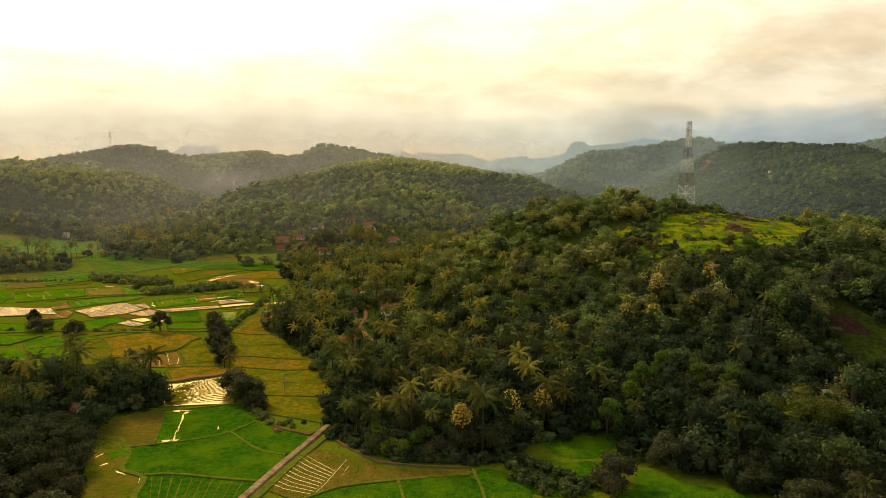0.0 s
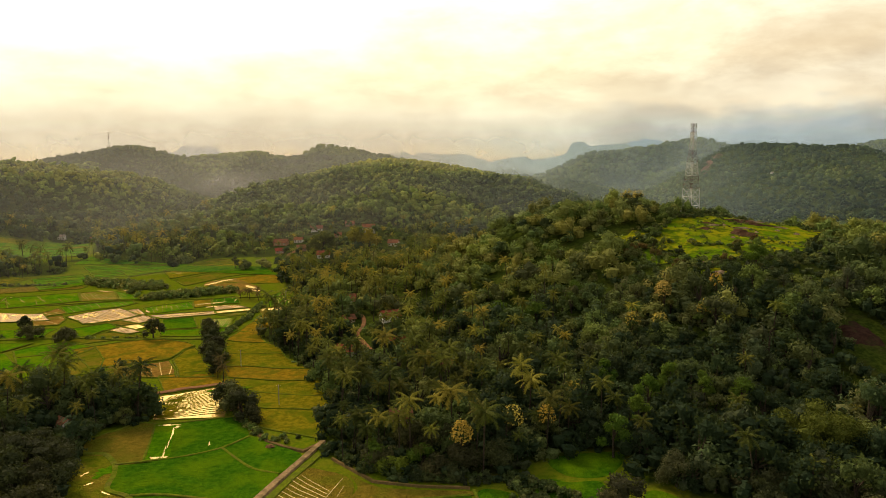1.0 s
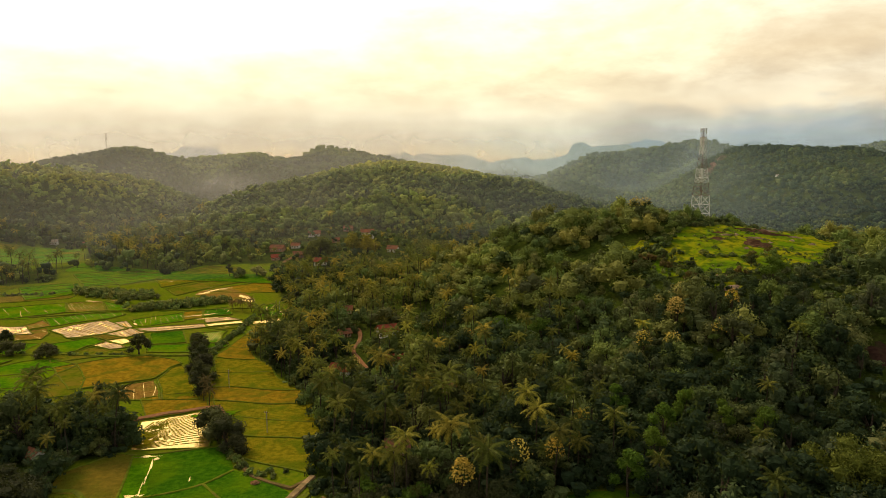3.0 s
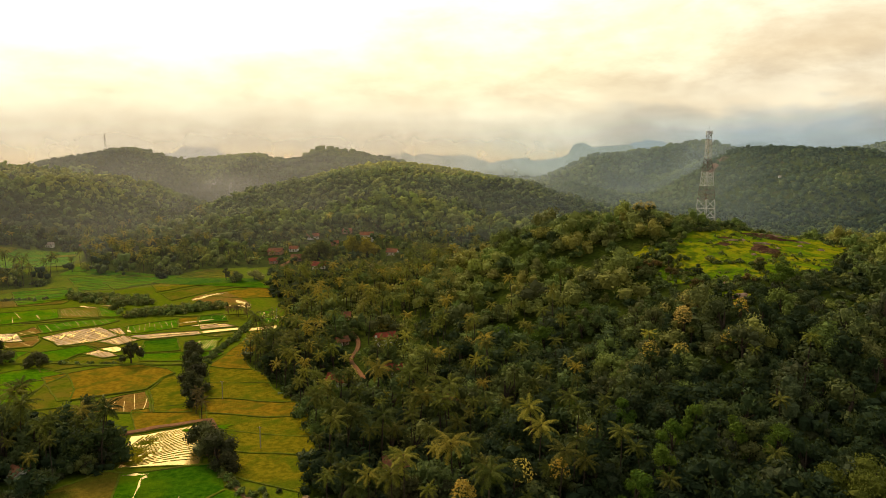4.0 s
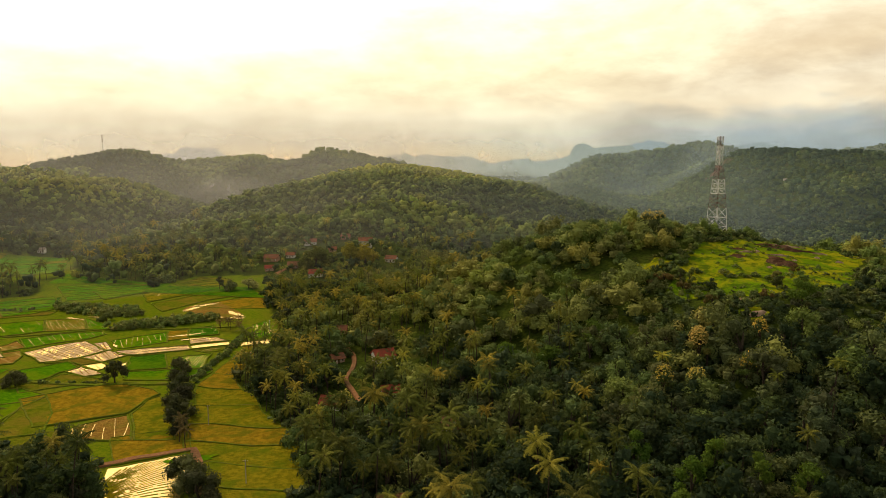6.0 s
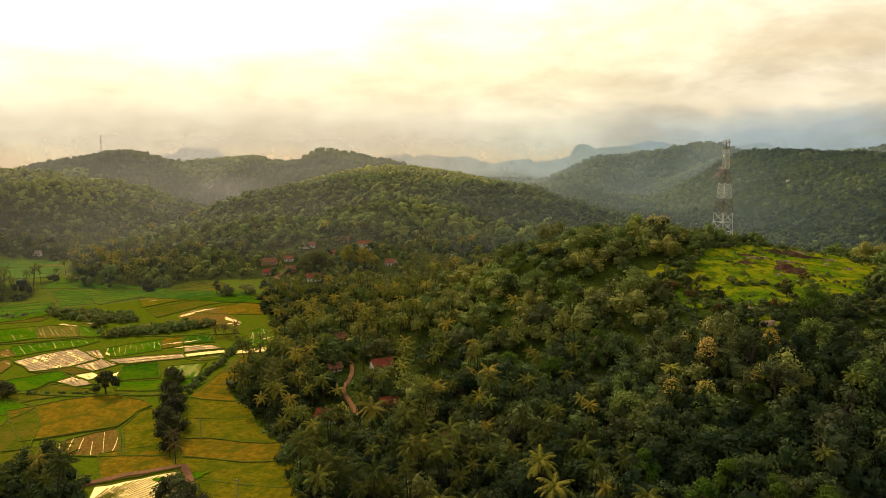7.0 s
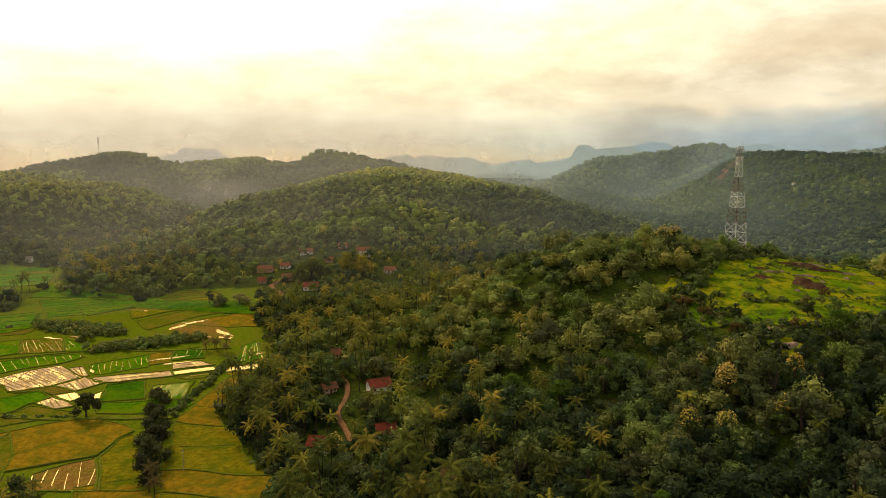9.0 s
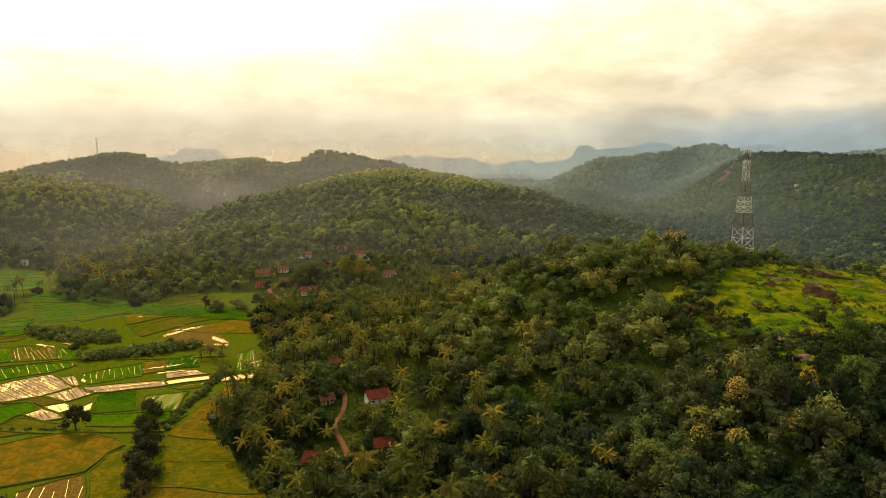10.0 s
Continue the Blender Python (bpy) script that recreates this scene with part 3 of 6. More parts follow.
def scatter(name, forms, spots, mats, label, category, seed, smooth=False, lie=0.0):
    """Many trees as one woodland mesh. forms: list of (wood, crown); spots: rows of x, y, z, scale, tint; lie: how far the canopy faces with the slope."""
    r = np.random.default_rng(seed)
    V, T, S, C, off = [], [], [], [], 0
    which = r.integers(0, len(forms), len(spots))
    for k, (stem, crown) in enumerate(forms):
        mine = spots[which == k]
        if not len(mine):
            continue
        v, t = crown if stem is None else join([crown, stem])
        slot = np.zeros(len(t), int)
        if stem is not None:
            slot[len(crown[1]):] = 1
        n = len(mine)
        yaw = r.uniform(0, 6.283, n)
        c, s = np.cos(yaw)[:, None], np.sin(yaw)[:, None]
        sx = mine[:, 3:4] * r.uniform(0.85, 1.15, (n, 1))
        sz = mine[:, 3:4] * r.uniform(0.88, 1.12, (n, 1))
        x = (c * v[:, 0] - s * v[:, 1]) * sx + mine[:, 0:1]
        y = (s * v[:, 0] + c * v[:, 1]) * sx + mine[:, 1:2]
        z = v[:, 2] * sz + mine[:, 2:3]
        axes = [x, y, z]
        if v.shape[1] == 6:
            axes += [c * v[:, 3] - s * v[:, 4], s * v[:, 3] + c * v[:, 4], np.repeat(v[None, :, 5], n, axis=0)]
            if lie:
                for k_axis, (ex, ey) in ((3, (8.0, 0.0)), (4, (0.0, 8.0))):
                    slope = (ground_height(mine[:, 0] + ex, mine[:, 1] + ey) - ground_height(mine[:, 0] - ex, mine[:, 1] - ey)) / 16.0
                    axes[k_axis] = axes[k_axis] - lie * slope[:, None]
        V.append(np.stack(axes, -1).reshape(-1, len(axes)))
        T.append((t[None] + (np.arange(n) * len(v))[:, None, None]).reshape(-1, 3) + off)
        S.append(np.tile(slot, n))
        C.append(np.repeat(mine[:, 4], len(v)))
        off += n * len(v)
    if not V:
        return None
    me = mesh_of(name, np.concatenate(V), np.concatenate(T), mats, tint=np.concatenate(C), slots=np.concatenate(S), smooth=smooth)
    return tagged(new(name, me), label, category, kind="stuff")


def seats(spacing, near, far, seed, keep=None, x_limit=0.72):
    """Jittered places for trees between two distances, within the wide view ahead."""
    r = np.random.default_rng(seed)
    x, y = np.meshgrid(np.arange(-far * x_limit - 60, far * x_limit + 60, spacing), np.arange(max(90, near * 0.7), far, spacing))
    x, y = x.ravel() + r.uniform(-0.45, 0.45, x.size) * spacing, y.ravel() + r.uniform(-0.45, 0.45, x.size) * spacing
    d = np.hypot(x, y)
    ok = (d >= near) & (d < far) & (np.abs(x) < x_limit * y + 30) & is_wood(x, y)
    if keep is not None:
        ok &= keep(x, y)
    x, y = x[ok], y[ok]
    return np.stack([x, y, ground_height(x, y)], 1), r

# places kept free of trees: houses and paths, as x, y, radius
HOUSES = (  # x, y, turn, width, depth, wall height, roof, wall
    (-28, 372, 25, 9.5, 7.0, 3.2, "red", "white"), (-44, 317, -10, 8.0, 6.5, 2.8, "red", "white"), (-21, 327, 15, 7.0, 6.0, 2.8, "red", "white"),
    (5, 290, -20, 8.0, 6.0, 2.8, "rust", "mud"), (-58, 427, 5, 9.0, 6.0, 2.8, "rust", "mud"), (-51, 376, 30, 6.0, 5.0, 2.6, "rust", "mud"),
    (-14, 236, 10, 7.0, 6.0, 2.8, "rust", "mud"), (-128, 231, -35, 5.0, 4.0, 2.3, "rust", "white"),
    (-77, 730, 0, 13.0, 8.0, 6.0, "rust", "white"), (-104, 606, 8, 11.0, 8.0, 3.4, "red", "white"), (-158, 678, -5, 13.0, 8.0, 3.4, "rust", "mud"),
    (-131, 644, 12, 9.0, 7.0, 3.2, "rust", "mud"), (-134, 740, 10, 12.0, 8.0, 3.2, "rust", "white"), (-100, 754, -6, 9.0, 7.0, 3.0, "rust", "mud"), (-47, 677, -12, 10.0, 8.0, 3.2, "rust", "white"),
    (-422, 764, 10, 7.0, 6.0, 3.4, "pale", "white"), (-392, 775, 0, 16.0, 7.0, 3.0, "rust", "mud"),
    (410, 785, -20, 12.0, 8.0, 4.5, "rust", "white"), (629, 1312, 0, 4.5, 4.0, 4.0, "pale", "white"),
    (-143, 690, -4, 8.0, 6.0, 3.0, "rust", "white"), (-150, 636, 20, 7.0, 6.0, 2.8, "red", "mud"), (-106, 706, 8, 7.0, 6.0, 2.8, "rust", "mud"),
)
LANE = ((-33, 322), (-36, 330), (-39, 338), (-42, 346), (-43, 354), (-42, 362), (-42, 372), (-44, 384), (-48, 394), (-50, 408))
LANE_FAR = ((-122, 590), (-140, 625), (-132, 660))
CLEARINGS = [(h[0] * (1 - 0.03), h[1] * 0.97, 4 if h[0] < -120 and h[1] < 300 else 9 if h[1] < 500 else 10) for h in HOUSES] + [(p[0] * 0.985, p[1] * 0.985, 5.5) for p in LANE] + [(-30.5, 366, 7), (-44, 330, 6), (-33, 314, 5)] + [(-125, 224, 7), (-122, 215, 6), (-120, 197, 13), (-103, 168, 8)] + [(p[0], p[1], 7) for p in LANE_FAR] + [(h[0] * 0.955, h[1] * 0.955, 9) for h in HOUSES if 600 < h[1] < 800 and h[0] > -200]


def is_free(x, y):
    free = np.ones(np.shape(x), bool)
    for cx, cy, r in CLEARINGS:
        free &= (x - cx) ** 2 + (y - cy) ** 2 > r * r
    return free


def palm_share(x, y, z):
    """How likely a tree is a palm: many in the low ground by the fields, none on the hills."""
    low = np.clip((28 - z) / 18, 0, 1)
    low = low * ~((x < -125) & (y > 258) & (y < 300)) * ~inside(x, y, SCRUB) * ~((x < -96) & (y < 216))
    return np.where(x > 60, 0.03, np.where(x > 5, 0.27, 0.55)) * low * np.clip((950 - y) / 300, 0, 1)


def sizes(n, r):
    """Most trees are middling, a few are giants."""
    return 0.68 + 0.78 * r.random(n) ** 2


def palm_tints(n, r):
    return np.clip(0.68 + 0.24 * r.normal(size=n), 0, 1)


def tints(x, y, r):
    """Neighbouring trees tend to be alike; lit ridges, sunlit crests and distance haze are put into the tint."""
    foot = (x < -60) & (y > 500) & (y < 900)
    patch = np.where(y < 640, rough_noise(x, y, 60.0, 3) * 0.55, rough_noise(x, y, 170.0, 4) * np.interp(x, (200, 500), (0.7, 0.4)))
    # tint falls towards the near edge, dimming the wood there by colour
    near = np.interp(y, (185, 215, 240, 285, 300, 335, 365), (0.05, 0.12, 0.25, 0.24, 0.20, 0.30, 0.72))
    # leaves brighten with ground height, painting the sun on the crests
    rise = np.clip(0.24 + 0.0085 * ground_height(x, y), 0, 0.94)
    # slopes furthest back are tinted paler for haze, the right-hand ridge darker
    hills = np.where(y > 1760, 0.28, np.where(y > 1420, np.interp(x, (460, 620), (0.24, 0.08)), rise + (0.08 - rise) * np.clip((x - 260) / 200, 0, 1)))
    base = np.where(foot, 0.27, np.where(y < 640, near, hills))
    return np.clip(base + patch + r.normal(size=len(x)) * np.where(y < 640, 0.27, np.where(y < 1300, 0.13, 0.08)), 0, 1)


# near woodland: trees as things of their own
palms_near = [palm_tree(s, h, 4.2, 17, 14) for s, h in ((1, 15), (2, 13), (3, 17), (4, 12), (5, 14))]
broads_near = [broad_tree(s, h, w, l, int(n * 1.6), 0.42, core=0.60) for s, h, w, l, n in (
    (11, 10, 11, 10, 1000), (12, 8.5, 10, 9, 860), (13, 12, 14, 13, 1350), (14, 7, 9, 7, 640), (15, 12, 9, 9, 800), (16, 8, 11, 9, 880))]


def tree_things(name, forms, leaf, label, category, group):
    made = []
    for stem, crown in forms:
        t = thing(name, label, category, group)
        part("trunk", mesh_of("trunk", *stem, [BARK], smooth=True), t)
        part("crown", mesh_of("crown", *crown, [leaf]), t)
        made.append(t)
    return made


def plant(made, used, k, x, y, z, scale, yaw):
    """Sets the k-th form at a place: the first time the thing itself, later copies."""
    m = Matrix.LocRotScale((x, y, z), Euler((0, 0, yaw)), (scale, scale, scale))
    if k in used:
        return copy_thing(made[k], m)
    used.add(k)
    made[k].matrix_basis = m
    return made[k]


palm_things = tree_things("coconut_palm", palms_near, FROND, "tall coconut palm with feathery olive fronds", "palm tree", "coconut palms of the near wood")
dark_things = tree_things("evergreen_tree", broads_near, LEAF_DARK, "dark dense evergreen tree in the low wood", "tree", "dark evergreens of the near wood")
broad_things = tree_things("broadleaf_tree", broads_near, LEAF, "dense dark green broad-leaved tree of the near wood", "tree", "broad-leaved trees of the near wood")
palm_used, broad_used, dark_used = set(), set(), set()
places, r = seats(5.8, 95, 345, 21, keep=is_free)
x, y, z = places.T
d = np.hypot(x, y)
palm = r.random(len(x)) < palm_share(x, y, z)
tint = tints(x, y, r)
big = (z > 7) & ~palm & ~inside(x, y, SCRUB) & (y < 640)
stays = ~big | (r.random(len(x)) < 0.50)
x, y, z, palm, tint, big = (q[stays] for q in (x, y, z, palm, tint, big))
order = np.argsort(y + 0.35 * np.abs(x + 20) + 12 * r.random(len(x)))
near_palm = [i for i in order if palm[i]][:190]
near_broad = [i for i in order if not palm[i]][:190]
for i in near_palm:
    plant(palm_things, palm_used, int(r.integers(len(palm_things))), x[i], y[i], z[i] - 0.2, r.uniform(0.72, 1.25), r.uniform(0, 6.28))
for i in near_broad:
    # the nearest low trees get only the dark foliage, dimming that edge
    dark = (x[i] < -90 and (y[i] < 222 or r.random() < 0.5)) or (z[i] < 10 and x[i] > -90 and r.random() < (1.0 if y[i] < 212 else 0.28 if x[i] < 60 else 0.08))
    plant(dark_things if dark else broad_things, dark_used if dark else broad_used, int(r.integers(len(broad_things))), x[i], y[i], z[i] - 0.2, r.uniform(0.7, 1.15) * float(growth(x[i], y[i])) * (1.2 if big[i] or (x[i] < -96 and y[i] < 216) else 1.0), r.uniform(0, 6.28))
for px, py in ((-84, 344), (-82, 336), (-88, 352), (-79, 330), (-76, 338), (-70, 322), (-66, 314), (-60, 306), (-86, 362), (-90, 372), (-84, 384), (-80, 350), (-72, 330), (-54, 292), (-47, 276), (-44, 262)):
    plant(palm_things, palm_used, int(r.integers(len(palm_things))), px, py, float(ground_height(px, py)) - 0.2, r.uniform(0.75, 1.1), r.uniform(0, 6.28))
for made, used in ((palm_things, palm_used), (dark_things, dark_used), (broad_things, broad_used)):
    for k, form in enumerate(made):
        if k not in used:
            for piece in list(form.children):
                bpy.data.objects.remove(piece)
            bpy.data.objects.remove(form)
rest = np.ones(len(x), bool)
rest[near_palm + near_broad] = False
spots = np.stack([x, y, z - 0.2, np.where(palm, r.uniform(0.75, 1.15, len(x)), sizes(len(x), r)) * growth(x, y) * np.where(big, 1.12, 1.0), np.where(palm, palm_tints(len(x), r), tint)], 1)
palms_mid = [palm_tree(s, h, 4.2, 15, 9, 5) for s, h in ((31, 15), (32, 13), (33, 17), (34, 12))]
broads_mid = [broad_tree(s, h, w, l, n, 0.60, 5, core=0.66) for s, h, w, l, n in ((41, 10, 11, 8, 250), (42, 8.5, 10, 7, 220), (43, 12, 13, 10, 300), (44, 7.5, 9, 6, 190), (45, 12, 9, 7, 210))]
WOOD_MATS, PALM_MATS = [LEAF_JOINED, BARK], [FROND_JOINED, BARK]
scatter("near_woodland", broads_mid, spots[rest & ~palm], WOOD_MATS, "dense green broad-leaved woodland on the near slope", "woodland", 1)
scatter("near_palm_wood", palms_mid, spots[rest & palm], PALM_MATS, "olive coconut palms rising from the near woodland", "woodland", 2)

# undergrowth that fills the wood and its edge
places, r = seats(6.2, 95, 480, 27, keep=is_free)
x, y, z = places.T
bushes = [broad_tree(s, 5.0, 7.0, 4, 24, 0.8, 5, wood=False, core=0.85) for s in (46, 47, 48)]
keep = (y < 320) | inside(x, y, SCRUB)
# tint cut to 0.6 paints the shade in the gaps between trees
spots = np.stack([x, y, z - 0.9, r.uniform(0.8, 1.6, len(x)) * np.where(inside(x, y, SCRUB), 0.6, 1.0), np.clip(tints(x, y, r) * 0.6, 0, 1)], 1)
scatter("undergrowth", bushes, spots[keep], [LEAF_JOINED], "dense bushy undergrowth beneath the wood", "undergrowth", 8)

# middle distance
places, r = seats(6.9, 345, 640, 22, keep=is_free)
x, y, z = places.T
palm = r.random(len(x)) < palm_share(x, y, z)
big = (x > -30) & ~palm & ~inside(x, y, SCRUB)
stays = ~big | (r.random(len(x)) < 0.52)
x, y, z, palm, big = (q[stays] for q in (x, y, z, palm, big))
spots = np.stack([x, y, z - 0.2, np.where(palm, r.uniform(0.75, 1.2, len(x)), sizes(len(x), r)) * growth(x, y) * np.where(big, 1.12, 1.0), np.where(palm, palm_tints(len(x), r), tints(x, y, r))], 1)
broads_low = [broad_tree(s, h, w, l, n, 0.68, 5, wood=False, core=0.72) for s, h, w, l, n in ((51, 9, 11, 7, 160), (52, 8, 10, 6, 145), (53, 10, 13, 9, 190), (54, 7, 8, 5, 120))]
palms_low = [palm_tree(s, h, 4.4, 13, 6, 4) for s, h in ((61, 15), (62, 13), (63, 17))]
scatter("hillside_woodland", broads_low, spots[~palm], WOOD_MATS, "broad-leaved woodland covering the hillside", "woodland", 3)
scatter("valley_palm_wood", palms_low, spots[palm], PALM_MATS, "coconut palm grove along the valley edge", "woodland", 4)

# the hills beyond
for lo, hi, gap, leaf, forms in ((640, 880, 10.5, 0.85, ((71, 11, 10, 5, 30), (72, 9, 11, 5, 30), (73, 13, 12, 6, 36), (74, 8, 8, 4, 24))),
                                 (880, 1300, 12.0, 0.95, ((75, 9, 11, 4, 12), (76, 8, 12, 4, 12), (77, 11, 11, 4, 12), (78, 7, 9, 3, 9)))):
    places, r = seats(gap, lo, hi, 23 + lo, keep=is_free, x_limit=0.69)
    x, y, z = places.T
    palm = r.random(len(x)) < palm_share(x, y, z)
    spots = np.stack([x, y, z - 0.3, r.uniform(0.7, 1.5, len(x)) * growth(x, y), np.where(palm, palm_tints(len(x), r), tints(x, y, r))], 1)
    broads_far = [broad_tree(s, h, w, l, n, leaf, 5, wood=False, core=0.95, whole=1.8) for s, h, w, l, n in forms]
    palms_far = [palm_tree(s, h, 4.6, 12, 4, 3) for s, h in ((81, 14), (82, 12))]
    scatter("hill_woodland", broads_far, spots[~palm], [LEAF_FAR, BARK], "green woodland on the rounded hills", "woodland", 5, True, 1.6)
    scatter("far_palm_wood", palms_far, spots[palm], PALM_MATS, "distant coconut palms at the foot of the hills", "woodland", 6)

for lo, hi, gap, wide, name, label in ((1300, 2050, 9.2, 4.0, "ridge_woodland", "green woodland on the ridges beyond the valley"),
                                       (2050, 3300, 18.0, 7.0, "far_woodland", "hazy woodland on the far hills")):
    places, r = seats(gap, lo, hi, 24 + lo, keep=is_free, x_limit=0.70)
    x, y, z = places.T
    spots = np.stack([x, y, z - 2.2, 0.55 + 0.95 * r.random(len(x)) ** 2, tints(x, y, r)], 1)
    crowns = []
    for s in range(8):
        q = np.random.default_rng(90 + s)
        bv, bt = ball(2, 5, -0.5)
        bp = bv * (wide * q.uniform(0.9, 1.3), wide * q.uniform(0.8, 1.1), wide * q.uniform(0.8, 1.25)) * (1 + 0.26 * np.clip(q.normal(size=(len(bv), 1)), -1.6, 1.6)) + (0, 0, wide * 0.8)
        crowns.append((None, (np.hstack([bp, bv + (0, 0, 0.8)]), bt)))
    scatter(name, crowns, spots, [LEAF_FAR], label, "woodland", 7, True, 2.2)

# ---- the rice fields ----


def sway(x, y):
    """The gentle waviness that all field edges and paths share."""
    return x + 4.6 * rough_noise(x, y, 30.0, 3), y + 4.6 * rough_noise(x + 91.0, y - 40.0, 30.0, 3)


def ribbon(points, width, lift, mat, depth=0.3, wave=True, steps=6, crown=0.0):
    """A strip along a line with sloping sides, laid on the ground."""
    pts = []
    for (x0, y0), (x1, y1) in zip(points, points[1:]):
        pts += [(x0 + (x1 - x0) * k / steps, y0 + (y1 - y0) * k / steps) for k in range(steps)]
    p = np.array(pts + [points[-1]], float)
    if wave:
        p[:, 0], p[:, 1] = sway(p[:, 0], p[:, 1])
    d = np.gradient(p, axis=0)
    d /= np.linalg.norm(d, axis=1, keepdims=True) + 1e-9
    side = np.stack([-d[:, 1], d[:, 0]], 1) * (width * (1 + 0.25 * rough_noise(p[:, 0], p[:, 1], 9.0, 2)))[:, None]
    z = ground_height(p[:, 0], p[:, 1]) + lift
    cols = [(-0.5 - depth * 0.5 / width, -depth), (-0.5, 0), (0, crown), (0.5, 0), (0.5 + depth * 0.5 / width, -depth)]
    v = np.concatenate([np.column_stack([p + side * u, z + h]) for u, h in cols])
    n, t = len(p), []
    for c in range(len(cols) - 1):
        for k in range(n - 1):
            a, b = c * n + k, (c + 1) * n + k
            t += [(a, a + 1, b), (b, a + 1, b + 1)]
    return mesh_of("strip", v, t, [mat], smooth=False)


FIELD_KINDS = {
    "green": (RICE_GREEN, "bright green young rice field edged by low bunds"), "lush": (RICE_LUSH, "deep green rice field edged by grassy bunds"),
    "olive": (RICE_OLIVE, "olive yellow ripening rice field edged by bunds"), "ochre": (RICE_OCHRE, "ochre ripe rice field edged by bunds"),
    "mixed": (RICE_MIXED, "uneven green and yellow rice field edged by bunds"), "stubble": (STUBBLE, "olive brown stubble field edged by bunds"),
    "mud": (MUD, "brown ploughed muddy field edged by bunds"), "flood": (FLOOD, "flooded muddy field mirroring the bright sky"),
    "drained": (FLOOD_PART, "half-drained muddy field with shining puddles"),
}
field_count = 0


def paddy(a, b, c, d, kind, level=None, furrows=0, along=True, bund=1.0, drains=0):
    """One rice field between four corners (in turn), with its bunds; furrows: water-filled lines across it."""
    global field_count
    field_count += 1
    mat, label = FIELD_KINDS[kind]
    level = 0.10 + 0.09 * (field_count * 7 % 5) if level is None else level
    f = thing("paddy_field", label, "rice field", "rice fields of the valley")
    u, w = np.meshgrid(np.linspace(0, 1, 15), np.linspace(0, 1, 15), indexing="ij")
    c4 = [np.array(p, float) for p in (a, b, c, d)]
    at = lambda u, w: (c4[0] * ((1 - u) * (1 - w))[..., None] + c4[1] * (u * (1 - w))[..., None] + c4[2] * (u * w)[..., None] + c4[3] * ((1 - u) * w)[..., None])  # noqa: E731
    p = at(u, w)
    x, y = sway(p[..., 0], p[..., 1])
    z = ground_height(x, y) + level + 0.10 * rough_noise(x, y, 6.0, 2)
    v = np.stack([x, y, z], -1).reshape(-1, 3)
    idx = np.arange(225).reshape(15, 15)
    q = np.stack([idx[:-1, :-1], idx[1:, :-1], idx[1:, 1:], idx[:-1, 1:]], -1).reshape(-1, 4)
    area = np.cross(c4[1] - c4[0], c4[2] - c4[0])
    t = np.concatenate([q[:, [0, 1, 2]], q[:, [0, 2, 3]]])
    part("crop" if kind in ("green", "lush", "olive", "ochre") else "wet_soil", mesh_of("crop", v, t if area > 0 else t[:, ::-1], [mat], smooth=True), f)
    for p0, p1 in ((a, b), (b, c), (c, d), (d, a)):
        if bund:
            part("bund", ribbon([p0, p1], 0.55 * bund, level + 0.12, BUND_MAT, 0.2, steps=12, crown=0.06), f)
    furrows = furrows or (5 if kind == "drained" else 0)
    wet = kind not in ("drained", "flood")
    for k in range(furrows + drains):
        total = max(furrows, drains)
        s = (k + 0.6) / (total + 0.2) + 0.25 / total * math.sin(k * 5.1 + field_count)
        lo, hi = 0.05 + 0.35 * abs(math.sin(k * 3.7)), 0.96 - 0.30 * abs(math.sin(k * 2.3 + 1))
        line = []
        for j in range(5):
            q, e = lo + (hi - lo) * j / 4, s + 0.035 / total * math.sin(k * 2.7 + j * 1.9)
            line.append(tuple(at(np.array(e), np.array(q)) if along else at(np.array(q), np.array(e))))
        name, mat = ("drain_line", BUND_MAT) if drains else ("water_furrow", WATER) if wet else ("mud_ridge", MUD)
        part(name, ribbon(line, 0.12 + 0.18 * abs(math.sin(k * 1.9)), level + 0.12, mat, 0.12, steps=3), f)
    return f


def seedling_rows(field, count, level, mat):
    """Broken ridges of shoots standing in a flooded field, fanning out from its near corner."""
    r = random.Random(77)
    reach = [Vector(p) for p in ((-76, 243), (-79, 254), (-82, 263), (-86, 271), (-95, 267), (-104, 262))]
    for k in range(count):
        u = (k + 0.5) / count * (len(reach) - 1)
        far = reach[int(u)].lerp(reach[min(int(u) + 1, len(reach) - 1)], u % 1)
        near = Vector((-99, 238.6)).lerp(Vector((-106, 254)), 0.75 * (k + 0.5) / count)
        at = r.uniform(0.02, 0.12)
        while at < 0.93:
            stop = min(0.97, at + r.uniform(0.16, 0.42))
            part("seedling_row", ribbon([tuple(near.lerp(far, at)), tuple(near.lerp(far, stop))], r.uniform(0.25, 0.5), level + 0.10, mat, 0.08, steps=6), field)
            at = stop + r.uniform(0.01, 0.05)


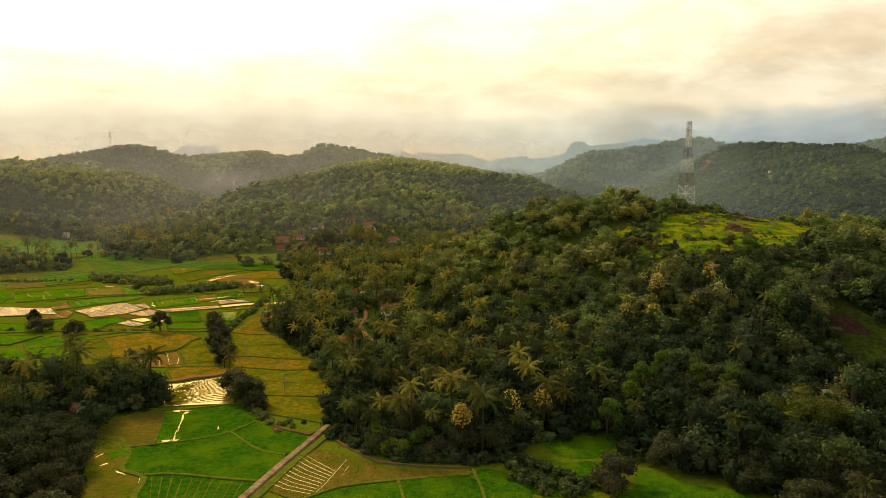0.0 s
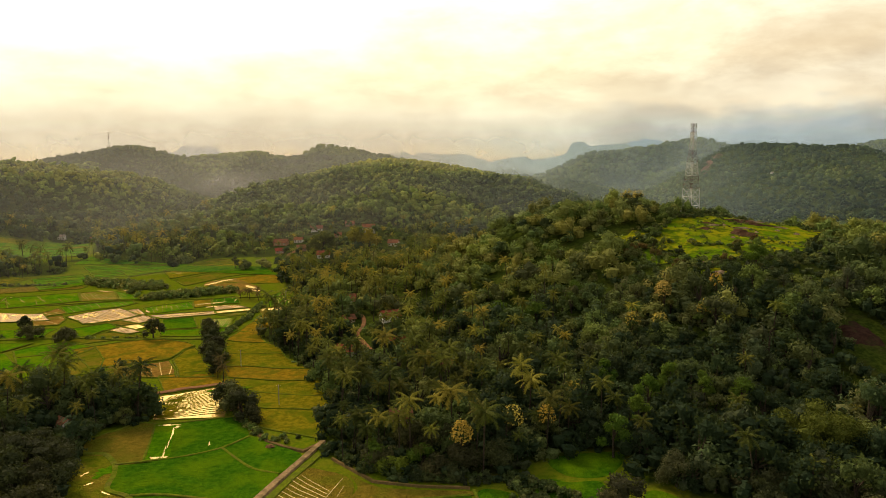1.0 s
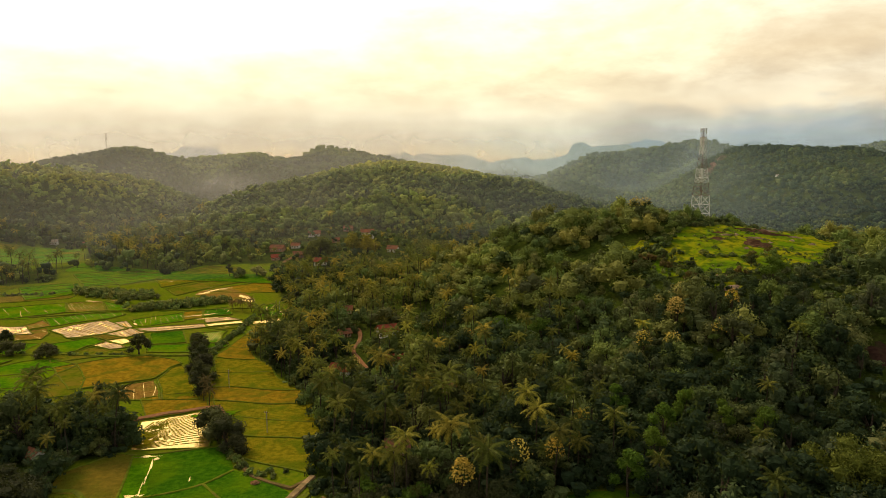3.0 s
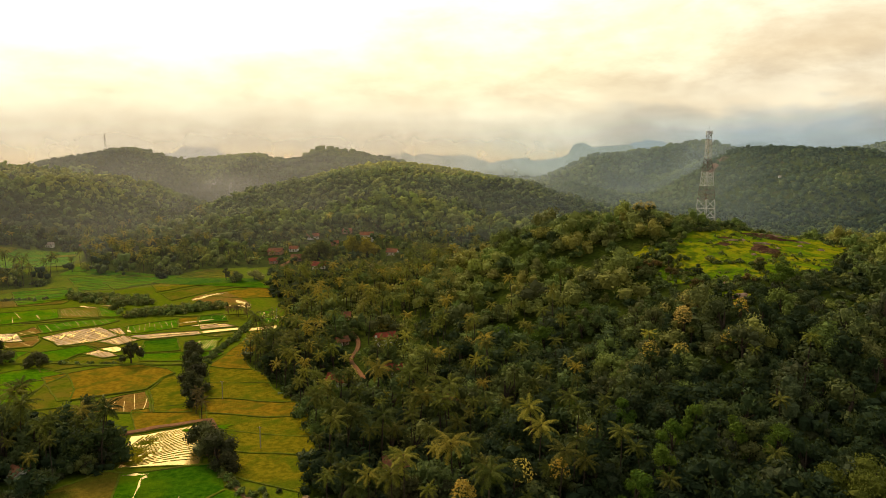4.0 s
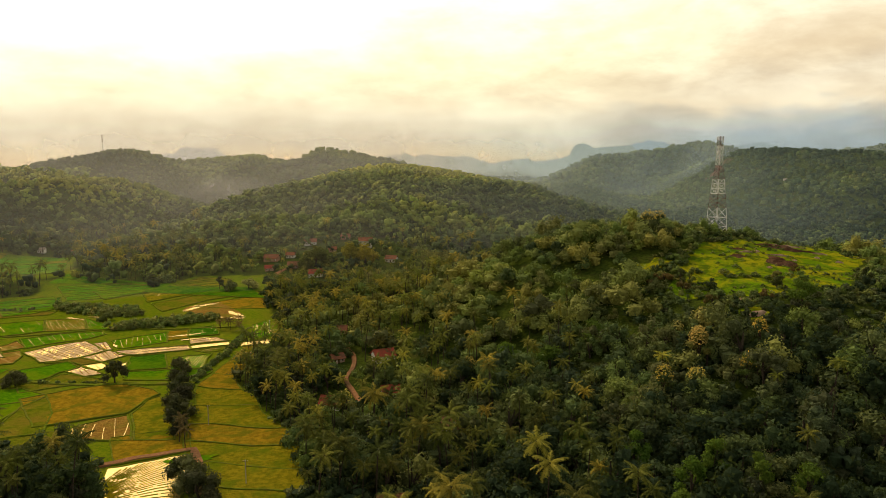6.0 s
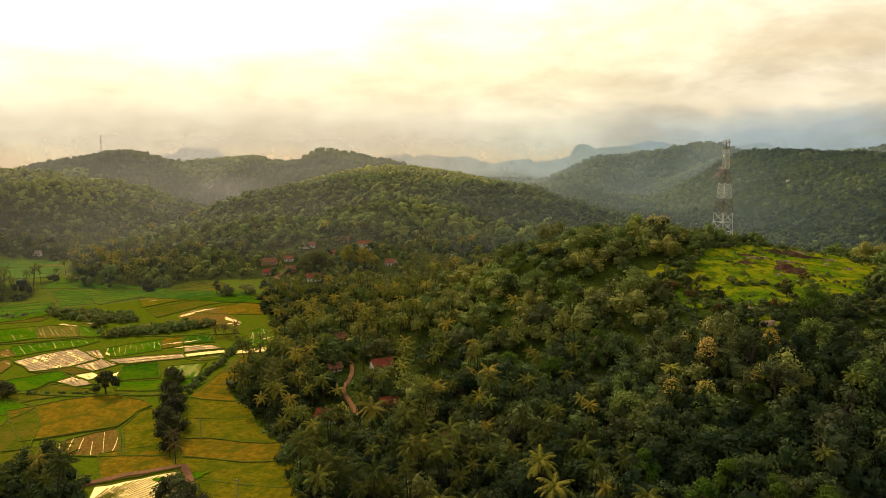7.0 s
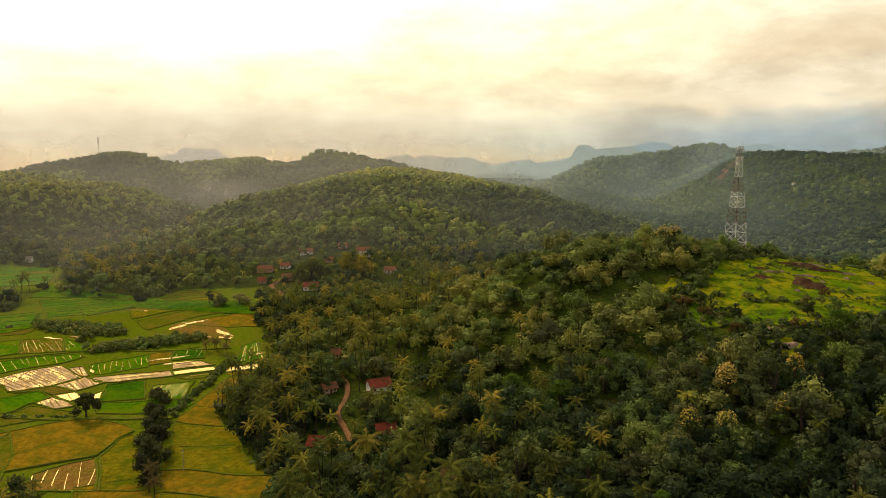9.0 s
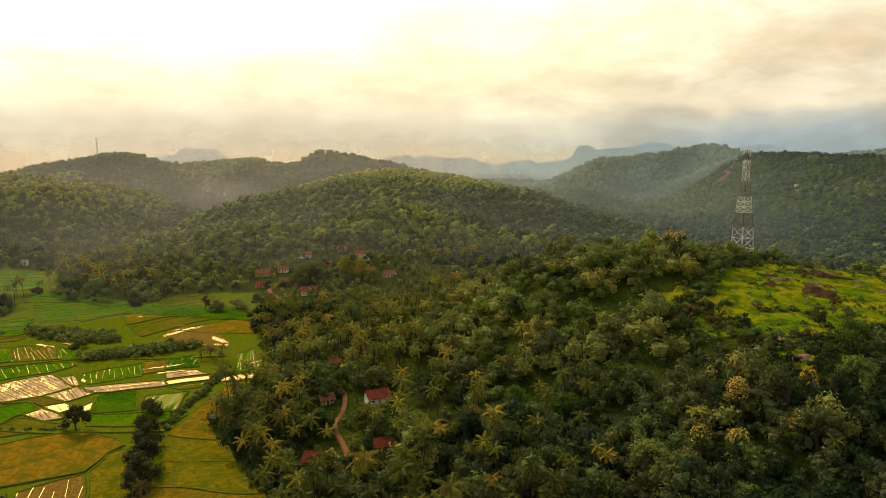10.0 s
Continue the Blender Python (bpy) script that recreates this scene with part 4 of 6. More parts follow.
def paddies(a, b, c, d, cols, rows, kinds, seed, furrow_chance=0.0):
    """A block of fields: a b is its near edge, d c its far edge, divided unevenly."""
    r = random.Random(seed)
    A, B, C, D = (Vector(p) for p in (a, b, c, d))
    at = lambda u, w: tuple((A * (1 - u) + B * u) * (1 - w) + (D * (1 - u) + C * u) * w)  # noqa: E731
    w = [0.0] + sorted((k + r.uniform(-0.25, 0.25)) / rows for k in range(1, rows)) + [1.0]
    for j in range(rows):
        n = max(1, cols + r.choice((-1, 0, 0, 1)))
        u = [0.0] + sorted((k + r.uniform(-0.28, 0.28)) / n for k in range(1, n)) + [1.0]
        for i in range(n):
            kind = r.choice(kinds)
            wet = r.randint(6, 11) if r.random() < furrow_chance and kind in ("green", "lush", "olive") else 0
            paddy(at(u[i], w[j]), at(u[i + 1], w[j]), at(u[i + 1], w[j + 1]), at(u[i], w[j + 1]), kind, furrows=wet)

def smooth_line(points, closed, steps=4):
    """Points along a soft curve through the given ones."""
    p = [np.array(q, float) for q in points]
    p = [p[-1]] + p + [p[0], p[1]] if closed else [2 * p[0] - p[1]] + p + [2 * p[-1] - p[-2]]
    out = []
    for a, b, c, d in zip(p, p[1:], p[2:], p[3:]):
        for k in range(steps):
            u = k / steps
            out.append(tuple(0.5 * (2 * b + (c - a) * u + (2 * a - 5 * b + 4 * c - d) * u * u + (3 * b - 3 * c + d - a) * u ** 3)))
    return out if closed else out + [tuple(p[-2])]


def wavy_line(points, closed, step=4.0):
    """The straight sides between points, a little uneven; plots that share a side share its waves."""
    p = [np.array(q, float) for q in points] + ([np.array(points[0], float)] if closed else [])
    out = []
    for a, b in zip(p, p[1:]):
        n = max(1, int(np.linalg.norm(b - a) / step))
        out += [a + (b - a) * k / n for k in range(n)]
    if not closed:
        out.append(p[-1])
    out = np.array(out)
    return [tuple(q) for q in np.column_stack([out[:, 0] + 1.5 * rough_noise(out[:, 0], out[:, 1], 11.0, 3), out[:, 1] + 1.5 * rough_noise(out[:, 0] + 70, out[:, 1], 11.0, 3)])]


def sheet(outline, lift, mat):
    """A flat piece of land or water inside a soft outline."""
    p = np.array(outline)
    bm = bmesh.new()
    face = bm.faces.new([bm.verts.new((x, y, z + lift)) for (x, y), z in zip(outline, ground_height(p[:, 0], p[:, 1]))])
    if face.calc_area() and face.normal.z < 0:
        face.normal_flip()
    face.normal_update()
    if face.normal.z < 0:
        face.normal_flip()
    bmesh.ops.triangulate(bm, faces=bm.faces[:])
    me = bpy.data.meshes.new("sheet")
    bm.to_mesh(me)
    bm.free()
    me.materials.append(mat)
    return me


def plot(outline, kind, level, bunds=(), lines=(), line_mat=None, line_width=0.25, soft=True):
    """A field with a soft, uneven outline, the bunds that bound it and water lines or drains in it."""
    mat, label = FIELD_KINDS[kind]
    f = thing("paddy_field", label, "rice field", "rice fields of the valley")
    part("crop", sheet(smooth_line(outline, True) if soft else wavy_line(outline, True), level, mat), f)
    for width, line in bunds:
        part("bund", ribbon(smooth_line(line, False) if soft else wavy_line(line, False), width, level + (0.16 if soft else 0.24), BUND_MAT, 0.25 if soft else 0.4, wave=False, steps=2, crown=0.06), f)
    for k, line in enumerate(lines):
        part("water_furrow" if line_mat is WATER else "drain_line", ribbon(list(line), line_width * (0.7 + 0.6 * abs(math.sin(k * 2.3))), level + 0.05, line_mat, 0.06, wave=False, steps=6), f)
    return f


def puddle(field, x, y, w, d, turn, seed, level, mat=WATER, name="puddle"):
    """An irregular shallow pool."""
    c, s = math.cos(radians(turn)), math.sin(radians(turn))
    ring = []
    for k in range(22):
        a = 6.2832 * k / 22
        e = 1 + 1.7 * float(rough_noise(math.cos(a) * 1.7 + seed * 5.3, math.sin(a) * 1.7, 1.0, 3))
        u, v = w * e * math.cos(a), d * e * math.sin(a)
        ring.append((x + u * c - v * s, y + u * s + v * c))
    part(name, sheet(ring, level + 0.05, mat), field)


# by the farm road
plot([(-110, 209), (-114, 220), (-109, 227), (-104, 234), (-98, 233), (-94, 220), (-90, 205), (-96, 202), (-102, 208)], "stubble", 0.30,
     [(0.8, [(-114, 222), (-109, 228), (-104, 235), (-98, 234), (-91, 235), (-82, 238), (-73, 241)]), (0.5, [(-98, 233), (-94, 220), (-90, 205)])])
strip_plot = plot([(-98, 233), (-91, 234), (-87, 220), (-83, 206), (-90, 205), (-94, 220)], "green", 0.26)
for px, py, pw, pd, turn in ((-94, 232.6, 3.2, 0.7, 8), (-89.6, 231, 1.2, 0.7, 40), (-89.2, 226, 3.6, 0.28, 104), (-87.4, 218.5, 4.4, 0.22, 103), (-86.0, 211, 3.6, 0.24, 106), (-86, 207, 2.0, 0.9, 15), (-74, 217, 1.4, 0.16, 105)):
    puddle(strip_plot, px, py, pw, pd, turn, abs(px) * 0.37, 0.27)
plot([(-91, 234), (-82, 237), (-73, 240), (-63, 223), (-69, 214), (-76, 209), (-83, 206), (-87, 220)], "lush", 0.24)
plot([(-69, 214), (-63, 223), (-54, 217), (-43, 209), (-44, 202), (-47, 196), (-55, 199), (-62, 206)], "lush", 0.30, [(0.9, [(-69, 214), (-62, 206), (-55, 199), (-47, 196)])])
plot([(-96, 201), (-88, 203), (-83, 206), (-76, 209), (-69, 214), (-62, 206), (-55, 199), (-47, 196), (-48, 185), (-50, 179), (-62, 181), (-75, 183), (-84, 183), (-91, 186), (-93, 190), (-94, 196)],
     "lush", 0.35, [(0.8, [(-97, 202), (-90, 204), (-83, 206), (-76, 209), (-69, 214), (-63, 223)]), (0.9, [(-84, 183), (-75, 183.4), (-61, 180.6), (-50, 179)])])
plot([(-84, 182.6), (-75, 183), (-61, 180), (-50, 178), (-52, 173), (-53, 169), (-58, 150), (-66, 132), (-72, 140), (-78, 158), (-81, 170), (-82, 176)], "lush", 0.22, (),
     [[(-81 + 2.9 * k, 181.5 - 0.32 * k), (-77 + 2.5 * k, 171 - 1.2 * k), (-73 + 2.1 * k, 160 - 1.4 * k)] for k in range(10)], BUND_MAT, 0.3)
left_plot = plot([(-110, 209), (-107, 209), (-103, 209), (-96, 201), (-94, 190), (-91, 185), (-84, 181), (-82, 176), (-81, 170), (-76, 156), (-72, 132), (-84, 140), (-98, 160), (-102, 176), (-106, 193)], "mixed", 0.18,
                 [(1.7, [(-113, 210), (-107, 210), (-103, 209), (-97, 202), (-94, 195), (-93, 190), (-91, 186), (-84, 182.4), (-82, 176), (-81, 170), (-76, 156), (-71, 134)])])
for px, py, pw, pd, turn, mat in ((-103, 196, 1.1, 0.5, 70, WATER), (-98.5, 190, 0.9, 0.35, 40, WATER), (-91.5, 184.6, 1.6, 0.22, -30, WATER), (-83.2, 178.5, 2.2, 0.24, -72, WATER), (-92, 176, 2.2, 1.0, 60, STUBBLE), (-88, 171, 2.6, 1.2, 60, STUBBLE),
                                  (-98, 198, 3.5, 2.0, 60, RICE_GREEN), (-91, 163, 5.0, 2.2, 100, RICE_GREEN)):
    puddle(left_plot, px, py, pw, pd, turn, abs(px) * 0.31, 0.19, mat, "puddle" if mat is WATER else "seedling_patch")
plot([(-40, 199), (-34, 198), (-27, 194), (-24, 187), (-26, 177), (-33, 173), (-38, 169), (-44, 172), (-47.5, 176), (-44, 187)], "stubble", 0.20, [(1.0, [(-46, 166), (-38, 168), (-33, 172), (-26, 176.5), (-10, 180), (8, 183)])],
     [[(-41 - 0.62 * k, 196 - 2.05 * k), (-37 - 0.6 * k, 191.6 - 1.9 * k), (-30.2 - 0.5 * k, 185 - 1.5 * k)] for k in range(10)] + [[(-28, 193), (-30, 185), (-32, 177), (-34, 171)], [(-27, 188), (-28, 182)]], WATER, 0.14)
plot([(-26, 195), (-18, 188), (-6, 186), (8, 185), (9, 183), (-10, 180), (-25, 177), (-23, 187)], "stubble", 0.20)
plot([(-46, 165), (-38, 167), (-26, 175), (-10, 179), (8, 182), (10, 160), (2, 140), (-30, 138), (-56, 140)], "lush", 0.22, [(0.7, [(-12, 179), (-10, 165), (-14, 140)])])
plot([(10, 185), (20, 183), (24, 172), (17, 150), (2, 140), (10, 162)], "lush", 0.20, [(0.8, [(9, 186), (11, 165), (3, 140)])])
# deep green crop here also stands in for the shade beside the wood
plot([(32, 204), (42, 208), (55, 208), (53, 200), (46, 193), (36, 194)], "lush", 0.06)
plot([(30, 192), (36, 190), (45, 190), (43, 177), (34, 170), (24, 172), (21, 182)], "lush", 0.08)
plot([(55, 183), (60, 184), (68, 176), (82, 167), (76, 140), (60, 130), (44, 140), (36, 156), (44, 168), (52, 174)], "lush", 0.20, [(1.0, [(46, 190), (50, 180), (44, 168), (35, 156)])])
# the shining field and its neighbours
shining = paddy((-100, 238), (-75, 240), (-84, 273), (-108, 262), "flood", 0.15, furrows=0)
seedling_rows(shining, 24, 0.15, RICE_OLIVE)
puddle(shining, -86, 267, 7.0, 3.0, 15, 3.3, 0.30, RICE_GREEN, "seedling_patch")
paddy((-108, 264), (-84, 275), (-98, 296), (-120, 287), "ochre", 0.25, bund=0.7)
# ochre strips between the tree line and the wood
edge = [(-68, 236), (-72, 252), (-82, 268), (-92, 283), (-99, 300), (-103, 320), (-110, 343), (-108, 362), (-106, 384), (-104, 404)]
wood = [(-38, 222), (-40, 246), (-43, 262), (-50, 282), (-58, 298), (-74, 320), (-88, 340), (-95, 360), (-94, 384), (-88, 402)]
strip_kinds = ("olive", "olive", "olive", "ochre", "olive", "olive", "ochre", "ochre", "ochre")
for k, kind in enumerate(strip_kinds):
    paddy(edge[k], wood[k], wood[k + 1], edge[k + 1], kind)
# the middle of the valley: uneven plots, many of them wet


def meadow(outline, kind, strokes=0, way=(-0.48, 0.88), length=0.6, inner=0):
    """A plot with a bund all round; strokes: short water-filled furrows, or ridges where the plot itself is wet."""
    global field_count
    field_count += 1
    level = 0.12 + 0.05 * (field_count * 7 % 5)
    r = random.Random(field_count)
    edge_line = wavy_line(outline, True)
    f = plot(outline, kind, level, [(0.6, list(outline) + [outline[0]])], soft=False)
    p = np.array(edge_line)
    mid = p.mean(0)
    across = np.array([way[1], -way[0]])
    reach = (p - mid) @ across
    s = np.linspace(-60, 60, 161)
    for k in range(inner):
        d = np.array((0.93, 0.36 + r.uniform(-0.06, 0.06)))
        lean = np.array([-d[1], d[0]])
        wide = (p - mid) @ lean
        o = mid + lean * (wide.min() + (wide.max() - wide.min()) * (k + 0.8 + r.uniform(-0.2, 0.2)) / (inner + 0.6))
        hit = inside(o[0] + d[0] * s, o[1] + d[1] * s, edge_line)
        if hit.sum() > 4:
            line = wavy_line([tuple(o + d * s[hit][0]), tuple(o + d * s[hit][-1])], False)
            part("inner_bund", ribbon(line, r.uniform(0.4, 0.8), level + 0.24, BUND_MAT, 0.35, wave=False, steps=2, crown=0.05), f)
    for k in range(strokes):
        o = mid + across * (reach.min() + (reach.max() - reach.min()) * (k + 0.5 + r.uniform(-0.25, 0.25)) / strokes)
        d = np.array(way) + (r.uniform(-0.10, 0.10), 0)
        hit = inside(o[0] + d[0] * s, o[1] + d[1] * s, edge_line)
        if hit.sum() < 3:
            continue
        s0, s1 = s[hit][0], s[hit][-1]
        size = (s1 - s0) * min(0.92, length * r.uniform(0.6, 1.3))
        at = r.uniform(s0 + 0.4, s1 - size)
        wet = kind in ("drained", "flood")
        line = [tuple(o + d * (at + size * q) + across * 0.12 * math.sin(q * 5 + k)) for q in (0, 0.5, 1)]
        part("mud_ridge" if wet else "water_furrow", ribbon(line, r.uniform(0.22, 0.6) if wet else r.uniform(0.08, 0.24), level + 0.06, MUD if wet else WATER, 0.10, wave=False, steps=3), f)
    return f


meadow([(-218, 398), (-211, 410), (-197, 421), (-176, 401), (-186, 386), (-199, 380), (-206, 387)], "drained", 17, (-0.8, 0.6), 0.95)
meadow([(-242, 404), (-237, 414), (-236, 422), (-224, 408), (-231, 400), (-234, 391)], "mud", 5, (-0.8, 0.6), 0.8)
meadow([(-233, 389), (-228, 397), (-222, 402), (-215, 392), (-212, 379), (-224, 375)], "mud", 3, (-0.8, 0.6), 0.8)
meadow([(-191, 417), (-186, 420), (-174, 404), (-180, 403)], "drained", 2, (-0.6, 0.8), 0.8)
meadow([(-177, 403), (-162, 393), (-169, 382), (-184, 390)], "drained", 7, (-0.62, 0.78), 0.9)
meadow([(-196, 379), (-190, 386), (-184, 389), (-169, 381), (-176, 376), (-186, 382)], "stubble")
meadow([(-176, 376), (-169, 381), (-160, 375), (-164, 368)], "flood", 3, (-0.62, 0.78), 0.7)
meadow([(-179, 366), (-175, 374), (-164, 367), (-159, 362), (-166, 358)], "drained", 4, (-0.62, 0.78), 0.8)
meadow([(-159, 375), (-156, 383), (-153, 379), (-153, 368)], "flood")
meadow([(-159, 390), (-143, 396), (-133, 371), (-151, 368)], "lush")
meadow([(-137, 389), (-119, 396), (-115, 370), (-130, 368)], "green", 16, (-0.12, 0.99), 0.9)
meadow([(-150, 366), (-132, 368), (-113, 372), (-108, 366), (-111, 354), (-145, 353)], "green")
meadow([(-172, 401), (-160, 406), (-137, 412), (-132, 404), (-156, 394), (-167, 394)], "drained", 3, (0.95, 0.3), 0.7)
meadow([(-184, 422), (-175, 429), (-160, 441), (-151, 418), (-172, 406)], "green", 10, (-0.42, 0.9), 0.75)
meadow([(-160, 442), (-150, 446), (-143, 426), (-152, 421)], "ochre")
meadow([(-149, 447), (-137, 454), (-128, 434), (-144, 429)], "lush", 4, (-0.2, 0.97), 0.5)
meadow([(-142, 425), (-127, 429), (-117, 421), (-137, 414)], "drained", 3, (0.95, 0.3), 0.7)
meadow([(-136, 411), (-117, 418), (-114, 412), (-132, 405)], "flood")
meadow([(-131, 402), (-114, 410), (-116, 401), (-124, 399)], "mixed", 4, (0.95, 0.3), 0.6)
meadow([(-236, 425), (-220, 437), (-198, 441), (-193, 436), (-199, 425), (-214, 415), (-223, 406)], "green", 11, (-0.6, 0.8), 0.85)
meadow([(-286, 450), (-277, 458), (-262, 465), (-250, 471), (-233, 442), (-243, 436), (-257, 427), (-267, 422)], "green", 7, (-0.6, 0.8), 0.6)
meadow([(-249, 471), (-228, 476), (-211, 447), (-232, 442)], "mixed", 12, (-0.62, 0.78), 0.85)
meadow([(-227, 476), (-204, 458), (-198, 446), (-210, 447)], "green", 5, (-0.6, 0.8), 0.5)

meadow([(-115, 456), (-109, 467), (-95, 433), (-106, 418)], "green", 9, (-0.22, 0.97), 0.7)
meadow([(-110, 417), (-96, 423), (-92, 413), (-109, 409)], "flood", 2, (0.95, 0.2), 0.8)
meadow([(-203, 366), (-194, 374), (-186, 382), (-175, 372), (-181, 365), (-182, 356), (-190, 348)], "green", 0)
meadow([(-181, 354), (-179, 363), (-165, 358), (-155, 356), (-153, 350), (-163, 347), (-173, 342), (-182, 336), (-189, 346)], "mixed", 0)
meadow([(-282, 480), (-268, 489), (-259, 507), (-285, 544), (-299, 536), (-315, 526)], "green", 0, inner=4)
meadow([(-268, 530), (-242, 538), (-219, 563), (-228, 582), (-272, 594), (-304, 583)], "green", 0, inner=7)
meadow([(-265, 562), (-242, 577), (-220, 594), (-204, 577), (-224, 555), (-242, 533)], "green")
meadow([(-223, 551), (-201, 572), (-177, 591), (-165, 570), (-188, 545), (-206, 522)], "olive")
meadow([(-293, 528), (-279, 542), (-262, 505), (-285, 498)], "lush")
meadow([(-202, 516), (-184, 538), (-159, 563), (-135, 555), (-165, 528), (-185, 494)], "mixed")
meadow([(-168, 509), (-156, 524), (-128, 545), (-115, 501), (-136, 499)], "ochre")
meadow([(-215, 582), (-202, 614), (-172, 605), (-167, 576), (-197, 568)], "mixed", 0, inner=5)
meadow([(-177, 328), (-168, 335), (-160, 342), (-151, 346), (-142, 347), (-126, 340), (-120, 334), (-123, 327), (-124, 312), (-132, 308), (-140, 304), (-153, 297)], "ochre", 0)
meadow([(-138, 297), (-135, 301), (-130, 306), (-123, 310), (-114, 293), (-110, 285), (-134, 285)], "mud", 6, (-0.36, 0.93), 0.9)
meadow([(-122, 311), (-122, 326), (-119, 331), (-105, 306), (-95, 285), (-109, 285)], "olive", 0)
meadow([(-302, 468), (-285, 475), (-255, 486), (-256, 495), (-300, 497), (-315, 487)], "stubble", 0)
meadow([(-204, 326), (-197, 338), (-184, 342), (-169, 333), (-170, 319), (-169, 294), (-173, 282)], "green", 0, inner=2)
meadow([(-170, 318), (-168, 332), (-154, 311), (-146, 292), (-161, 285), (-166, 296)], "mixed", 0)
muddy = plot([(-172, 496), (-172, 510), (-158, 520), (-138, 498), (-129, 483), (-127, 471), (-143, 474), (-154, 478), (-164, 491)], "mud", 0.15)
for px, py, pw, pd, turn in ((-168, 500, 7, 2.6, 60), (-162, 513, 7, 2.2, 30), (-133, 485, 7, 2.2, -55), (-129, 474, 3, 2.5, 0), (-142, 477, 4, 0.8, -20)):
    puddle(muddy, px, py, pw, pd, turn, abs(px) * 0.23, 0.16)
for px, py, pw, pd, turn in ((-146, 433, 7, 1.6, 30), (-140, 424, 6, 1.0, 25), (-150, 404, 9, 0.8, 18), (-176, 411, 2.5, 0.8, -50), (-232, 474, 6, 1.6, -20), (-221, 478, 5, 1.2, -20), (-100, 440, 4, 0.6, 50), (-170, 520, 1.2, 0.5, 0), (-208, 545, 2.2, 0.9, 10)):
    puddle(thing("puddle", "shallow shining pool standing in a rice field", "puddle", "pools in the fields"), px, py, pw, pd, turn, abs(px) * 0.17, 0.36, name="water_sheet")
# towards the rim of the valley
paddy((-214, 284), (-176, 280), (-172, 292), (-205, 322), "green", 0.2)
paddy((-165, 276), (-138, 280), (-140, 296), (-160, 284), "mixed", 0.2)
paddies((-330, 305), (-208, 322), (-202, 338), (-330, 344), 3, 1, ("green", "lush", "mixed"), 3)
paddies((-330, 350), (-204, 350), (-207, 368), (-330, 372), 3, 1, ("green", "lush", "green"), 4)
paddies((-330, 374), (-222, 388), (-236, 406), (-330, 410), 2, 1, ("drained", "mixed"), 5)
paddies((-340, 412), (-246, 427), (-266, 456), (-345, 460), 2, 2, ("green", "mixed", "green"), 8, 0.4)
paddies((-345, 500), (-316, 498), (-318, 528), (-345, 540), 1, 2, ("green", "olive"), 9)
paddy((-104, 404), (-88, 404), (-92, 411), (-107, 408), "ochre", 0.2)
paddies((-225, 556), (-124, 532), (-150, 570), (-214, 580), 2, 1, ("mixed", "lush", "olive"), 10)
paddies((-318, 596), (-225, 588), (-300, 622), (-330, 640), 2, 2, ("green", "lush"), 11)
paddies((-460, 640), (-335, 645), (-386, 752), (-480, 728), 3, 5, ("green", "green", "olive"), 12)
paddies((-430, 440), (-346, 460), (-346, 522), (-430, 520), 2, 3, ("green", "olive", "green"), 13)

# long raised banks, the farm road and its dirt paths
road = tagged(new("road", ribbon([(-96, 20), (-84, 60), (-66, 120), (-52, 170), (-46, 192), (-38, 219)], 1.9, 0.62, ROAD_MAT, 0.7, wave=False, crown=0.05)),
              "narrow pale concrete farm road between rice fields", "road", kind="structure")
verge = tagged(new("road_verge", ribbon([(-93, 20), (-81, 60), (-63, 120), (-49, 170), (-43, 192), (-36, 214)], 2.2, 0.42, BUND_MAT, 0.5, wave=False)),
               "grassy verge along the farm road", "verge", kind="structure")
for name, line, wide, mat, label in (
        ("dirt_path", [(-38, 218), (-43, 211.5), (-50, 215), (-56, 219), (-63, 229), (-70, 240), (-76, 256)], 1.2, SOIL, "brown dirt path along the fields"),
        ("dirt_path", [(-33, 206), (-19, 191), (-6, 188), (8, 187)], 0.7, SOIL, "brown earth bank below the wood"),
        ("dirt_path", smooth_line(LANE, False), 1.8, RED_EARTH, "red earth lane between the village houses"),
        ("dirt_path", list(LANE_FAR), 3.2, RED_EARTH, "pale red earth lane through the far village"),
        ("field_bank", [(-320, 348), (-240, 347), (-190, 348), (-150, 347), (-112, 348)], 2.6, BUND_MAT, "grassy bank crossing the rice fields"),
        ("field_bank", [(-250, 430), (-200, 448), (-160, 446), (-120, 450)], 1.2, BUND_MAT, "grassy bank crossing the rice fields"),
        ("field_bank", [(-113, 263), (-98, 271), (-84, 276), (-77, 262), (-74, 246)], 2.6, RED_EARTH, "bare red earth bank above the flooded field")):
    tagged(new(name, ribbon(line, wide, 0.55, mat, 0.7, steps=8, wave=name == "field_bank")), label, "path" if "path" in name else "bank", kind="structure")

# ---- lone trees, hedges and shrubs among the fields ----


def lone_tree(name, x, y, seed, height, width, label, leaf=LEAF, lobes=10, leaves=800, size=0.45, category="tree", lift=0.0, group=""):
    stem, crown = broad_tree(seed, height, width, lobes, leaves, size)
    t = thing(name, label, category, group, pose(x, y, float(ground_height(x, y)) + lift))
    part("trunk", mesh_of("trunk", *stem, [BARK], smooth=True), t)
    part("crown", mesh_of("crown", *crown, [leaf]), t)
    return t


FIELD_TREE = "dark green bushy tree standing on a field bank"
